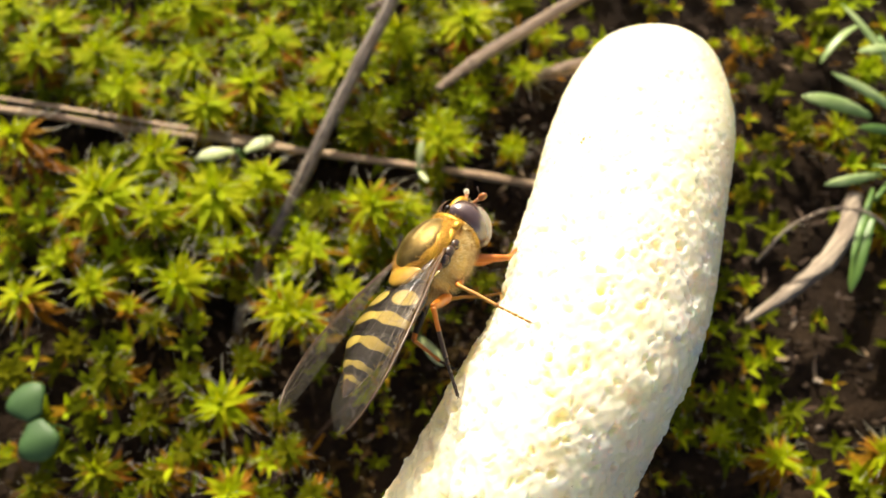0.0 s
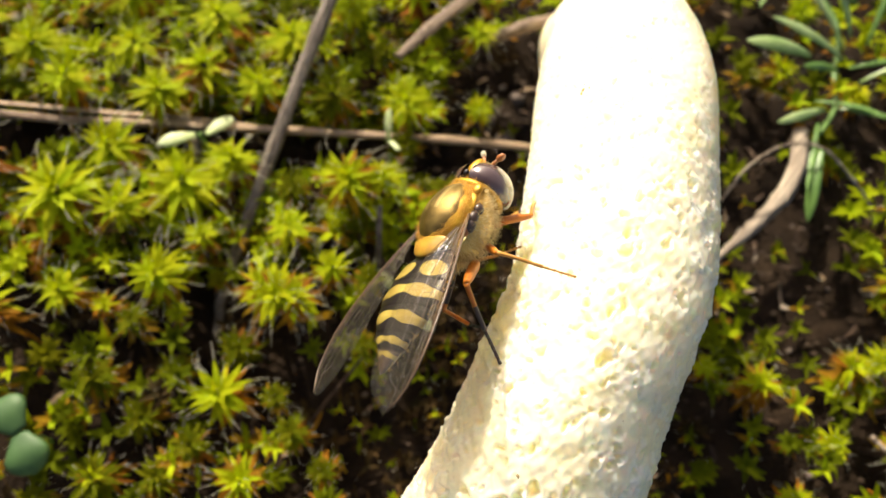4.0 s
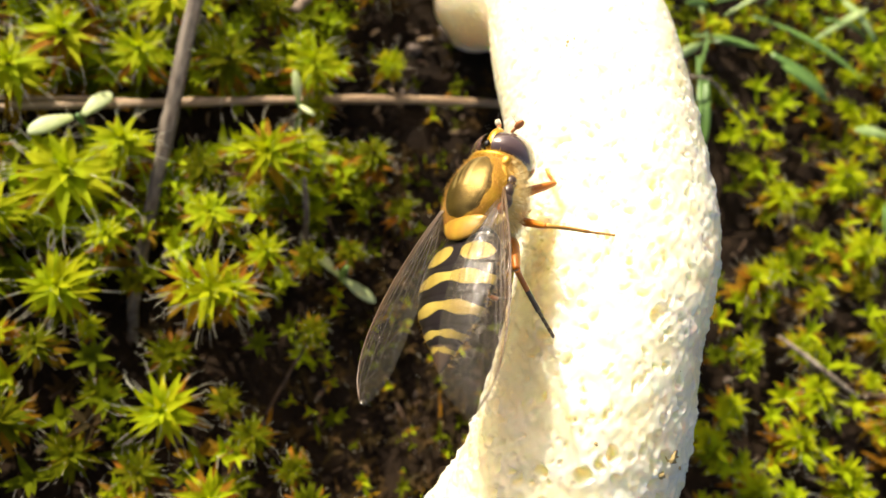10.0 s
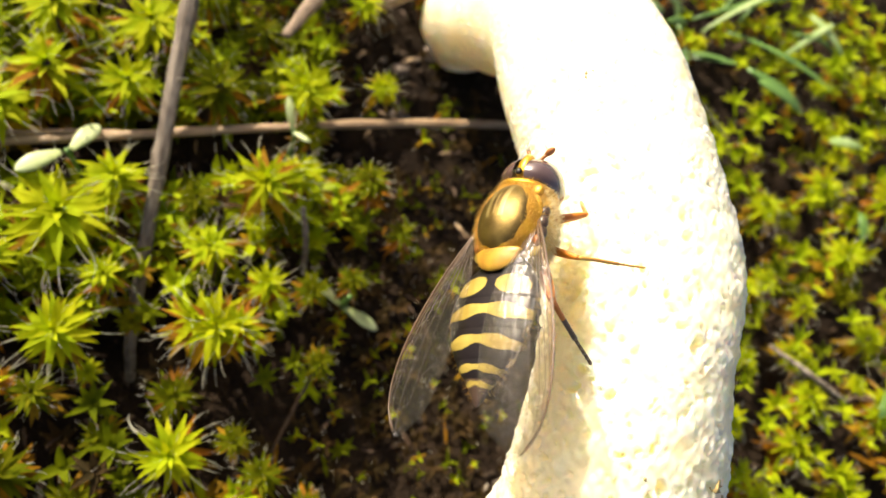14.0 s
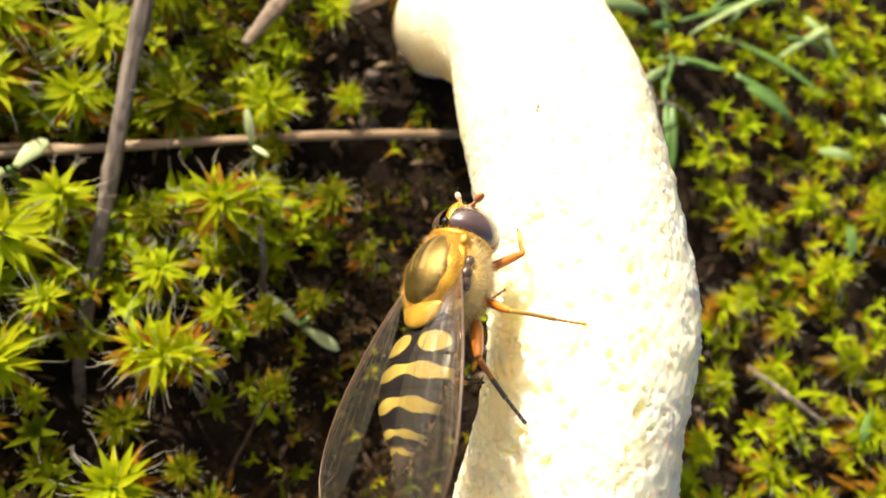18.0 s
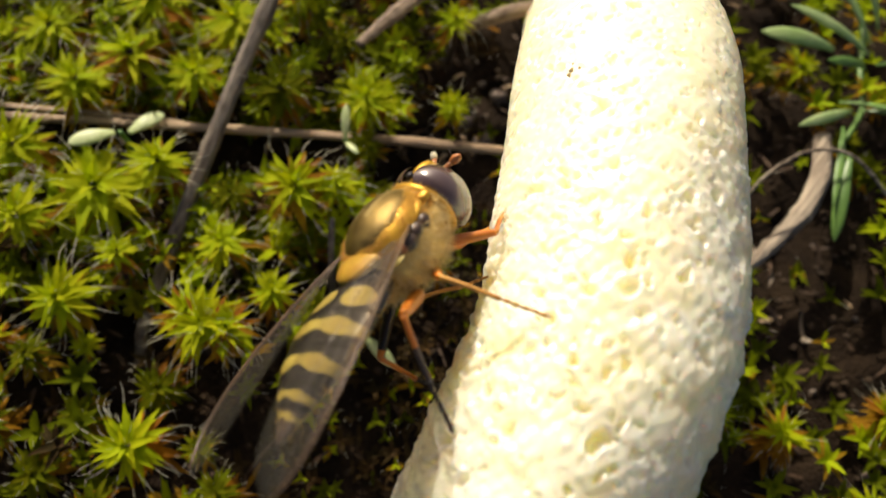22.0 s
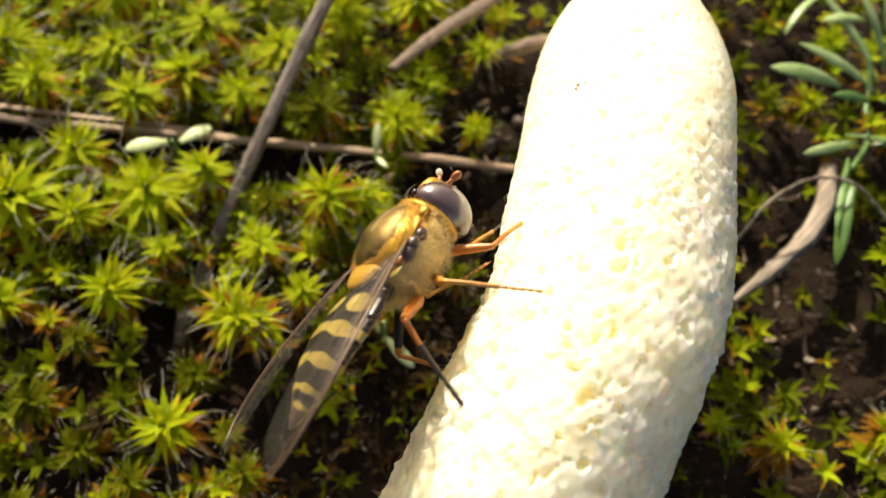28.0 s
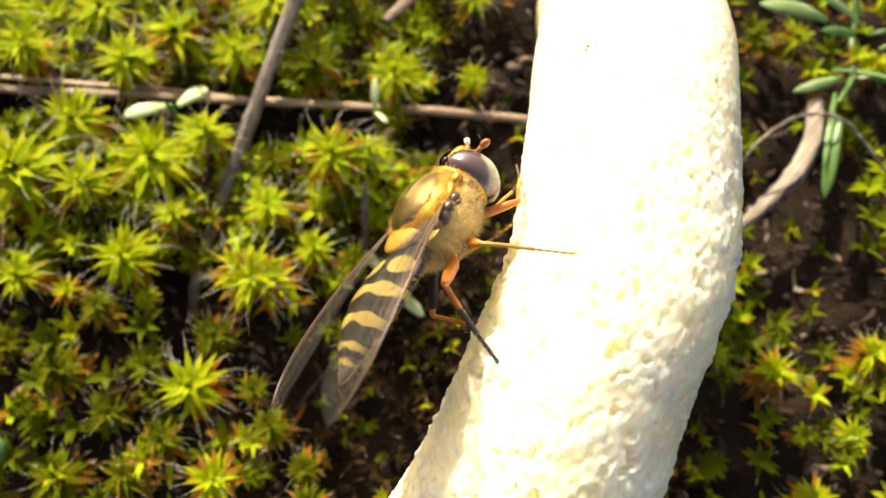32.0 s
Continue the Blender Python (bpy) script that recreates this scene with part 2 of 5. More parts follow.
# ---- mesh helpers, all in millimetres ----
def ob_mesh(name, V, F, mats, parent=None, label="", face_mats=None, smooth=True):
    me = bpy.data.meshes.new(name)
    me.from_pydata((np.asarray(V, float) * MM).tolist(), [], [tuple(int(i) for i in f) for f in F])
    for m in mats if isinstance(mats, (list, tuple)) else [mats]:
        me.materials.append(m)
    if face_mats is not None:
        me.polygons.foreach_set("material_index", np.asarray(face_mats, dtype=np.int32))
    if smooth:
        me.polygons.foreach_set("use_smooth", np.ones(len(me.polygons), dtype=bool))
    me.update()
    ob = new(name, me)
    if parent is not None:
        ob.parent = parent
    if label:
        ob["label"] = label
    return ob


def at(ob, x, y, z, rx=0, ry=0, rz=0, s=1.0):
    ob.matrix_basis = pose(x * MM, y * MM, z * MM, rx, ry, rz) @ Matrix.Diagonal((s, s, s, 1))
    return ob


def join(pieces):
    """Joins (V, F, material index) pieces."""
    VV, FF, MI, o = [], [], [], 0
    for V, F, i in pieces:
        VV.append(np.asarray(V, float))
        FF += [tuple(a + o for a in f) for f in F]
        MI += [i] * len(F)
        o += len(V)
    return np.vstack(VV), FF, MI


def grid_faces(nu, nv, wrap=False):
    last = nv if wrap else nv - 1
    return [(i * nv + j, i * nv + (j + 1) % nv, (i + 1) * nv + (j + 1) % nv, (i + 1) * nv + j) for i in range(nu - 1) for j in range(last)]


def blob(c, r, nu=18, nv=26, bend=None):
    """A rounded solid with poles along y."""
    a = np.linspace(0, np.pi, nu)
    b = np.linspace(0, 2 * np.pi, nv, endpoint=False)
    A, B = np.meshgrid(a, b, indexing="ij")
    V = np.stack([np.sin(A) * np.cos(B) * r[0], np.cos(A) * r[1], np.sin(A) * np.sin(B) * r[2]], -1).reshape(-1, 3)
    if bend:
        V = bend(V)
    return V + np.array(c), grid_faces(nu, nv, True)


def spline(P, m=8):
    P = np.asarray(P, float)
    Q = np.vstack([2 * P[0] - P[1], P, 2 * P[-1] - P[-2]])
    out = []
    for k in range(len(P) - 1):
        a, b, c, d = Q[k:k + 4]
        for u in np.linspace(0, 1, m, endpoint=False):
            out.append(0.5 * (2 * b + (c - a) * u + (2 * a - 5 * b + 4 * c - d) * u * u + (3 * b - a - 3 * c + d) * u ** 3))
    out.append(P[-1])
    return np.array(out)


def rings(C):
    """Directions across a line of points, carried along without twist."""
    T = np.gradient(C, axis=0)
    T /= np.linalg.norm(T, axis=1)[:, None] + 1e-12
    n = np.cross(T[0], (0.13, 0.21, 0.97))
    if np.linalg.norm(n) < 0.2:
        n = np.cross(T[0], (1, 0, 0))
    N = []
    for t in T:
        n = n - t * np.dot(n, t)
        n = n / np.linalg.norm(n)
        N.append(n)
    N = np.array(N)
    return T, N, np.cross(T, N)


def tube(C, r, n=10, flat=1.0, rough=0.0, seed=0, ribs=0.0):
    """A closed tube along the points C with radii r."""
    C, r = np.asarray(C, float), np.atleast_1d(np.asarray(r, float))
    r = np.interp(np.linspace(0, 1, len(C)), np.linspace(0, 1, len(r)), r)
    _, N, B = rings(C)
    a = np.linspace(0, 2 * np.pi, n, endpoint=False)
    rr = r[:, None] * np.ones(n)[None]
    if rough:
        g = np.random.RandomState(seed)
        rr = rr * (1 + rough * g.uniform(-1, 1, rr.shape)) * (1 + ribs * g.uniform(-1, 1, n)[None])
    V = (C[:, None] + rr[..., None] * (np.cos(a)[None, :, None] * N[:, None] + flat * np.sin(a)[None, :, None] * B[:, None])).reshape(-1, 3)
    F = grid_faces(len(C), n, True)
    F += [tuple(range(n))[::-1], tuple(range((len(C) - 1) * n, len(C) * n))]
    return V, F


def spike(a, b, r):
    """A thin hair from a to b."""
    a, b = np.asarray(a, float), np.asarray(b, float)
    t = (b - a) / (np.linalg.norm(b - a) + 1e-9)
    n = np.cross(t, (0.3, 0.5, 0.8))
    n /= np.linalg.norm(n)
    m = np.cross(t, n)
    V = [a + r * (math.cos(q) * n + math.sin(q) * m) for q in (0, 2.09, 4.19)] + [b]
    return np.array(V), [(0, 1, 3), (1, 2, 3), (2, 0, 3)]


def thing(name, label, category, group="", kind=""):
    return tagged(new(name), label, category, group, kind)


# ---- ground ----
def hill(x, y):
    """Height of the bare soil, in millimetres."""
    v = Vector((x * 0.09, y * 0.09, 0.0))
    hollow = 1.6 * math.exp(-((x + 1) / 7.5) ** 2 - ((y - 7) / 7.0) ** 2)
    return -5.6 - hollow + 1.5 * noise.noise(v) + 0.7 * noise.noise(v * 4.1) + 0.22 * noise.noise(v * 15.0)


def ground():
    u = np.linspace(-1, 1, 241)
    g = np.sign(u) * (np.abs(u) * 75 + (np.exp(np.maximum(np.abs(u) - 0.72, 0) * 17.0) - 1) * 32)
    V = [(x + 8, y + 18, hill(x + 8, y + 18)) for x in g for y in g]
    return tagged(ob_mesh("ground", V, grid_faces(241, 241), SOIL), "dark damp crumbly soil between the moss", "ground", kind="structure")


# ---- porous white stalk ----
AXIS = [(-10.50, -12.00, -3.00, 4.90), (-6.40, -6.34, 3.53, 4.74), (-1.73, -2.35, 10.08, 4.59), (0.75, 0.33, 13.45, 4.46), (3.69, 5.00, 15.38, 4.19),
        (6.88, 10.73, 15.73, 4.39), (10.04, 20.28, 13.92, 4.64), (11.84, 25.79, 11.07, 4.24), (14.02, 33.43, 0.69, 3.82), (14.72, 34.79, -2.80, 3.40),
        (14.60, 33.20, -5.20, 1.90)]
LINE = spline(AXIS, 40)


def on_stalk(p, lift=0.0):
    """The nearest place on the stalk's skin."""
    d = LINE[:, :3] - np.array(p)
    i = int(np.argmin((d ** 2).sum(1)))
    v = -d[i] / np.linalg.norm(d[i])
    return LINE[i, :3] + v * (LINE[i, 3] + lift)


def fungus():
    C = spline(AXIS, 74)
    step = np.linalg.norm(np.diff(C[:, :3], axis=0), axis=1)
    s = np.concatenate([[0], np.cumsum(step)])
    n, m = 460, 1150
    even = np.linspace(0, s[-1], m)
    C = np.stack([np.interp(even, s, C[:, i]) for i in range(4)], 1)
    T, N, B = rings(C[:, :3])
    a = np.linspace(0, 2 * np.pi, n, endpoint=False)
    S, A = np.meshgrid(even, a, indexing="ij")
    W = A * 4.4
    g = np.random.RandomState(4)

    def cells(size, seed):
        """Distance to the nearest of scattered pit centres, and that pit's own random number."""
        g = np.random.RandomState(seed)
        nu, nv = int(even[-1] / size) + 3, int(round(2 * np.pi * 4.4 / size))
        sv = 2 * np.pi * 4.4 / nv
        ju, jv, rnd = g.uniform(0, 1, (nu, nv)), g.uniform(0, 1, (nu, nv)), g.uniform(0, 1, (nu, nv))
        iu, iv = np.floor(S / size).astype(int), np.floor(W / sv).astype(int)
        best, who, second = np.full(S.shape, 9.0), np.zeros(S.shape), np.full(S.shape, 9.0)
        for du in (-1, 0, 1):
            for dv in (-1, 0, 1):
                cu, cv = np.clip(iu + du, 0, nu - 1), (iv + dv) % nv
                d = np.hypot((iu + du + ju[cu, cv]) * size - S, (iv + dv + jv[cu, cv]) * sv - W)
                near = d < best
                second = np.where(near, best, np.minimum(second, d))
                who, best = np.where(near, rnd[cu, cv], who), np.where(near, d, best)
        return best, who, second

    def soft(x):
        x = np.clip(x, 0, 1)
        return x * x * (3 - 2 * x)

    def wave(period, seed):
        g = np.random.RandomState(seed)
        out = np.zeros(S.shape)
        for _ in range(9):
            k = int(round(g.uniform(-1, 1) * 27 / period))
            out += np.sin(S * g.uniform(0.4, 1) * 6.28 / period * g.choice((-1, 1)) + k * A + g.uniform(0, 6.28))
        return out / 3.0

    # the pits are pulled out of round by slow waves in the skin
    S0, W0 = S, W
    S, W = S0 + 0.12 * wave(1.7, 21) + 0.06 * wave(0.6, 22), W0 + 0.12 * wave(1.6, 23) + 0.06 * wave(0.6, 24)
    W = W % (2 * np.pi * 4.4)
    coarse = soft((57.0 - S0 + 3 * wave(9, 5)) / 30)  # the older, coarser half
    patch = 0.5 + 0.5 * soft(0.5 + 0.7 * wave(3.4, 25))
    hole, rim = np.zeros(S.shape), np.zeros(S.shape)
    for size, seed, share, r0, r1, deep, mild in ((1.5, 3, 0.32, 0.18, 0.15, 0.70, 0.05), (0.88, 1, 0.56, 0.11, 0.11, 0.55, 0.14), (0.56, 9, 0.42, 0.07, 0.08, 0.36, 0.12), (0.36, 2, 0.32, 0.05, 0.05, 0.16, 0.08)):
        d, w, _ = cells(size, seed)
        R = r0 + r1 * ((w * 7.13) % 1.0)
        bowl = np.clip(1 - (d / R) ** 2, 0, 1) ** 0.75 * (w < share)
        hole = np.maximum(hole, bowl * (deep * coarse * patch + mild * (1 - coarse)))
        rim = np.maximum(rim, 0.18 * R * np.exp(-((d - 1.18 * R) / (0.22 * R)) ** 2) * (w < share) * (0.15 + coarse))
    S, W = S0, W0
    d1, w1, e1 = cells(0.80, 31)
    ridge = (0.014 + 0.024 * coarse) * soft(1 - (e1 - d1) / 0.26) * (0.4 + 0.6 * w1)
    lump = (0.012 + 0.03 * coarse) * wave(1.1, 6) + 0.06 * wave(6.0, 7) + (0.010 + 0.022 * coarse) * wave(0.42, 8)
    grit = 0.004 * g.normal(size=S.shape)
    H = C[:, 3][:, None] - hole + rim * (hole < 0.02) + ridge + lump + grit
    V = (C[:, None, :3] + H[..., None] * (np.cos(A)[..., None] * N[:, None] + np.sin(A)[..., None] * B[:, None])).reshape(-1, 3)
    F = grid_faces(m, n, True) + [tuple(range(n))[::-1], tuple(range((m - 1) * n, m * n))]
    root = thing("fungus_stalk", "arched cream-white porous fungus stalk with pitted spongy skin", "fungus")
    ob_mesh("stalk", V, F, STALK, root)
    # brown flecks caught in the pits
    for p, size in (((7.0, 7.6, 19.2), 0.14), ((6.95, 18.2, 17.6), 0.13), ((6.75, 18.05, 17.7), 0.10), ((7.12, 18.38, 17.5), 0.09), ((6.85, 18.42, 17.5), 0.08), ((7.15, 18.1, 17.7), 0.07), ((3.4, 0.9, 17.6), 0.32), ((2.7, 0.5, 17.5), 0.22), ((3.7, 0.4, 17.3), 0.16),
                    ((5.6, 16.2, 18.6), 0.09), ((9.8, 9.0, 18.5), 0.10), ((4.6, 3.6, 18.6), 0.09), ((8.0, 14.0, 19.4), 0.08), ((1.2, 2.2, 17.2), 0.10)):
        q = on_stalk(p, -0.03)
        V, F = blob((0, 0, 0), (size, size * 0.7, size * 0.5), 7, 9, lambda v: v * (1 + 0.3 * np.sin(v[:, :1] * 31 + v[:, 1:2] * 23)))
        f = ob_mesh("fleck", V, F, STAIN, root, "brown rotted fleck")
        at(f, *q, rz=size * 700)
    return root


# ---- moss ----
def curl(a, run, length, r, side, down):
    """A hair point that wavers to one side."""
    across = np.array([run[1], -run[0], 0.35 if not down else -0.35])
    P = [a, a + run * length * 0.4 + across * length * 0.06 * side, a + run * length * 0.75 + across * length * 0.26 * side, a + run * length * 0.98 + across * length * 0.60 * side]
    V = []
    for p, k in zip(P, (1.0, 0.9, 0.7, 0.25)):
        V += [p + r * k * np.array(q) for q in ((1, 0, -0.5), (-0.5, 0.6, 0.8), (-0.5, -0.6, -0.3))]
    return np.array(V), grid_faces(4, 3, True)


def moss_leaf(L, W, elev, droop, az, base=(0, 0, 0), hair=0.35, seg=6, bow=0.0):
    """A keeled, tapering leaf and its hair point. Returns two pieces."""
    s = np.linspace(0, 1, seg + 1)
    ang = radians(elev) - radians(droop) * s
    y = np.concatenate([[0], np.cumsum(np.cos((ang[1:] + ang[:-1]) / 2))]) * L / seg
    z = np.concatenate([[0], np.cumsum(np.sin((ang[1:] + ang[:-1]) / 2))]) * L / seg
    w = W * np.interp(s, (0, 0.12, 0.35, 0.65, 0.85, 1), (0.60, 0.86, 1.0, 0.66, 0.30, 0.04)) * 0.5
    up = 0.42 * w
    x = bow * s * s * L
    V = np.concatenate([np.stack([x - w, y, z + up], 1)[:, None], np.stack([x, y, z], 1)[:, None], np.stack([x + w, y, z + up], 1)[:, None]], 1).reshape(-1, 3)
    F = grid_faces(seg + 1, 3)
    tip = np.array([x[-1], y[-1], z[-1]])
    run = np.array([bow, math.cos(ang[-1]), math.sin(ang[-1])])
    HV, HF = curl(tip, run, L * hair, 0.017, bow * 3 + 0.25, droop > 20)
    c, q = math.cos(az), math.sin(az)
    rot = np.array([[c, -q, 0], [q, c, 0], [0, 0, 1]])
    return (V @ rot.T + base, F), (HV @ rot.T + base, HF)


def tiers(g, full=True):
    """Leaf angles and lengths of a rosette of about 2.5 mm radius, outermost first."""
    out = []
    for count, elev, length, droop in ((12, 0, 1.95, 22), (12, 17, 1.95, 24), (10, 34, 1.70, 24), (7, 54, 1.25, 18), (5, 74, 0.75, 6)):
        off = g.uniform(0, 6.28)
        for i in range(count):
            out.append((off + i * 6.283 / count + g.uniform(-0.25, 0.25), elev + g.uniform(-9, 9), length * g.uniform(0.8, 1.12), droop * g.uniform(0.4, 1.5)))
    return out


def rosette_base(seed, root, old_amount):
    """Stem and the withered leaves under the star."""
    g = np.random.RandomState(seed)
    V, F = tube([(0, 0, -6.2), (g.uniform(-0.4, 0.4), g.uniform(-0.4, 0.4), -3), (0, 0, 0.2)], (0.28, 0.25, 0.18), 6)
    ob_mesh("stem", V, F, STEM, root)
    pieces = []
    for i in range(old_amount):
        a, b = moss_leaf(g.uniform(1.5, 2.5), g.uniform(0.45, 0.7), g.uniform(-35, 12), g.uniform(10, 60), g.uniform(0, 6.28), (0, 0, -g.uniform(0.2, 3.0)), g.uniform(0.12, 0.3), 4, g.uniform(-0.2, 0.2))
        pieces += [(*a, 0), (*b, 1)] if i % 6 == 0 else [(*a, 0)]
    V, F, MI = join(pieces)
    ob_mesh("old_leaves", V, F, [MOSS_OLD, HAIR], root, "withered rust-brown lower leaves", MI)


LEAF_MESH = []


def leaf_meshes():
    """Three leaf shapes, shared by every leaf of the rosettes in the foreground."""
    for mat in (MOSS, MOSS_SHADED, MOSS_OLD):
        for bow in (-0.16, 0.03, 0.18):  # the middle one has lost its hair point
            a, b = moss_leaf(2.3, 0.58, 0, 26, 0, (0, 0, 0), 0.30 if mat is MOSS_SHADED else 0.52, 6, bow)
            V, F, MI = join([(*a, 0), (*b, 1)] if bow != 0.03 else [(*a, 0)])
            me = bpy.data.meshes.new("leaf")
            me.from_pydata((V * MM).tolist(), [], F)
            me.materials.append(mat)
            me.materials.append(HAIR)
            me.polygons.foreach_set("material_index", np.array(MI, dtype=np.int32))
            me.polygons.foreach_set("use_smooth", np.ones(len(MI), dtype=bool))
            LEAF_MESH.append(me)


def rosette(seed, tone):
    """A star of separate leaves round a stem. tone 0: bright, 1: darkened for shade, 2: rusty outside."""
    g = np.random.RandomState(seed)
    label = ("bright yellow-green star-shaped moss rosette with pale hair points", "star-shaped moss rosette, its leaves coloured darker to stand for shade",
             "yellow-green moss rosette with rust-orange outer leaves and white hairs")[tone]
    root = thing("moss_rosette", label, "moss", "moss rosettes")
    for i, (az, elev, length, droop) in enumerate(tiers(g)):
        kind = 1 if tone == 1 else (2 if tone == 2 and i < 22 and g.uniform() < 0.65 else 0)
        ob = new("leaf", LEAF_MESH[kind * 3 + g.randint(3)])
        ob.parent = root
        k = length / 2.3
        ob.matrix_basis = pose(0, 0, (0.25 - 0.018 * (46 - i)) * MM, elev + (22 - droop) * 0.4, g.uniform(-12, 12), math.degrees(az)) @ Matrix.Diagonal((k * 0.9 + 0.1, k, k, 1))
    rosette_base(seed + 50, root, 16)
    return root


def rosette_joined(seed, tone):
    """The same star with its leaves in one mesh, for the outskirts."""
    g = np.random.RandomState(seed)
    root = thing("moss_rosette", ("small yellow-green moss rosette", "small moss rosette coloured darker to stand for shade", "small rusty moss rosette")[tone], "moss", "small moss rosettes")
    pieces = []
    for i, (az, elev, length, droop) in enumerate(tiers(g)):
        a, b = moss_leaf(length, 0.56, elev, droop, az, (0, 0, 0.1), g.uniform(0.25, 0.5), 5, g.uniform(-0.15, 0.15))
        pieces += [(*a, 2 if tone == 2 and i < 20 else 0), (*b, 1)] if tone != 1 and i % 2 else [(*a, 2 if tone == 2 and i < 20 else 0)]
    V, F, MI = join(pieces)
    ob_mesh("leaves", V, F, [MOSS_SHADED if tone == 1 else MOSS, HAIR, MOSS_OLD], root, "", MI)
    rosette_base(seed + 50, root, 9)
    return root


# centres and radii, cushion by cushion
FAR_CUSHION = [(-32.9, 41.5, 2.6), (-28.3, 38.3, 2.5), (-33.1, 38.0, 2.3), (-25.3, 34.4, 2.2), (-18.8, 33.3, 2.4), (-15.5, 35.1, 2.7), (-11.3, 32.9, 2.0), (-8.9, 37.3, 2.5),
               (-4.1, 40.1, 2.3), (1.5, 41.2, 2.5), (-14.1, 39.0, 2.3), (-21.0, 42.6, 2.6), (-20.8, 37.9, 2.3), (-36.1, 42.7, 2.4)]
STICK_CUSHION = [(-22.2, 28.9, 2.3), (-25.5, 25.4, 3.3), (-32.6, 30.0, 2.4), (-21.1, 23.7, 2.0), (-17.0, 25.3, 3.1), (-13.6, 27.0, 2.1), (-5.3, 24.1, 2.4), (-9.7, 21.0, 2.0), (-0.6, 30.3, 2.1),
                 (4.9, 29.3, 1.3), (5.9, 36.3, 1.6), (-6.0, 31.6, 2.2), (-7.0, 18.0, 1.7), (-2.9, 24.2, 1.6), (-1.7, 35.8, 1.6),
                 (-9.4, 24.7, 1.5), (1.6, 22.9, 1.6), (2.7, 19.1, 1.4), (-4.6, 16.8, 1.6), (-1.6, 17.0, 1.4), (-15.6, 21.1, 1.6), (-1.0, 27.5, 1.5)]
NEAR_CUSHION = [(-18.7, 18.7, 2.6), (-24.8, 18.1, 1.9), (-29.8, 17.7, 2.5), (-10.7, 16.2, 2.8), (-11.7, 17.2, 2.3), (-9.5, 15.9, 2.2), (-20.6, 16.0, 1.7), (-13.9, 13.6, 1.9), (-23.1, 12.5, 2.2), (-18.1, 12.7, 1.7), (-14.9, 10.3, 2.5),
                (-20.2, 9.6, 2.0), (-17.0, 7.5, 1.8), (-19.1, 5.8, 1.9), (-23.0, 6.2, 2.3), (-10.6, 7.5, 1.8), (-13.6, 4.8, 2.1), (-8.7, 4.8, 1.4), (-11.5, 9.9, 1.4), (-26.5, 5.2, 1.6), (-5.4, 12.6, 1.3)]
SIDE_CUSHION = [(21.2, 6.9, 2.1), (28.0, 7.2, 2.0), (30.3, 31.5, 2.1), (17.6, 8.4, 1.2), (16.1, 10.6, 1.0), (30.2, 7.2, 1.9), (32.7, 4.2, 1.9), (21.3, -0.8, 1.7), (28.8, -2.0, 1.9), (26.1, -4.6, 2.1),
                (29.5, 1.4, 1.6), (25.2, 2.4, 1.6), (36.3, -5.4, 2.6), (35.2, -9.8, 2.6), (28.2, -9.0, 2.4), (20.7, -6.5, 1.7), (38.1, -0.2, 2.2), (33.9, 13.0, 2.2), (40.8, 13.0, 2.4), (39.4, 6.8, 2.3), (48.3, 9.5, 2.8), (54.1, 20.7, 3.0)]
RUSTY = {(-11.7, 17.2), (-9.5, 15.9), (-10.7, 16.2), (-5.3, 24.1), (-13.6, 4.8), (-29.8, 17.7), (21.2, 6.9), (30.3, 31.5), (28.0, 7.2), (-32.6, 30.0), (35.2, -9.8), (-15.5, 35.1)}
# rosettes given the darkened leaf, where the cushions lie in shade
SHADED = {(-13.9, 13.6), (-5.4, 12.6), (-1.0, 27.5), (1.6, 22.9), (2.7, 19.1), (-1.6, 17.0), (-4.6, 16.8), (-9.4, 24.7), (-23.1, 12.5), (-20.2, 9.6), (-23.0, 6.2), (-26.5, 5.2), (-11.5, 9.9), (-6.0, 31.6), (-20.6, 16.0), (-18.1, 12.7), (-10.6, 7.5), (-17.0, 7.5), (-1.7, 35.8), (-8.7, 4.8), (16.1, 10.6), (-19.1, 5.8)}


def bare(x, y):
    """True on the patches of open soil beside and beneath the stalk."""
    spots = ((9.5, 31.0, 7.0, 7.0), (0.5, 5.5, 8.0, 7.5), (10, 18, 9.5, 9), (20.5, 18, 5, 6), (4, 11, 10, 6), (13, 4, 5, 10), (-1.5, 15.0, 4.5, 4.5), (24.5, 12.5, 6.5, 5.5), (28.0, 21.5, 4.5, 6.0), (-5.0, 6.8, 6.0, 5.2))
    return any(((x - a) / c) ** 2 + ((y - b) / d) ** 2 < 1 for a, b, c, d in spots)


def over_straw(x, y):
    """True on the strip of moss that has settled beneath the straw."""
    line = np.interp(x, (-48, -34, -18, -2, 8), (36.7, 34.1, 31.35, 28.7, 27.1))
    return x < 8 and -2.4 < y - line < 2.0


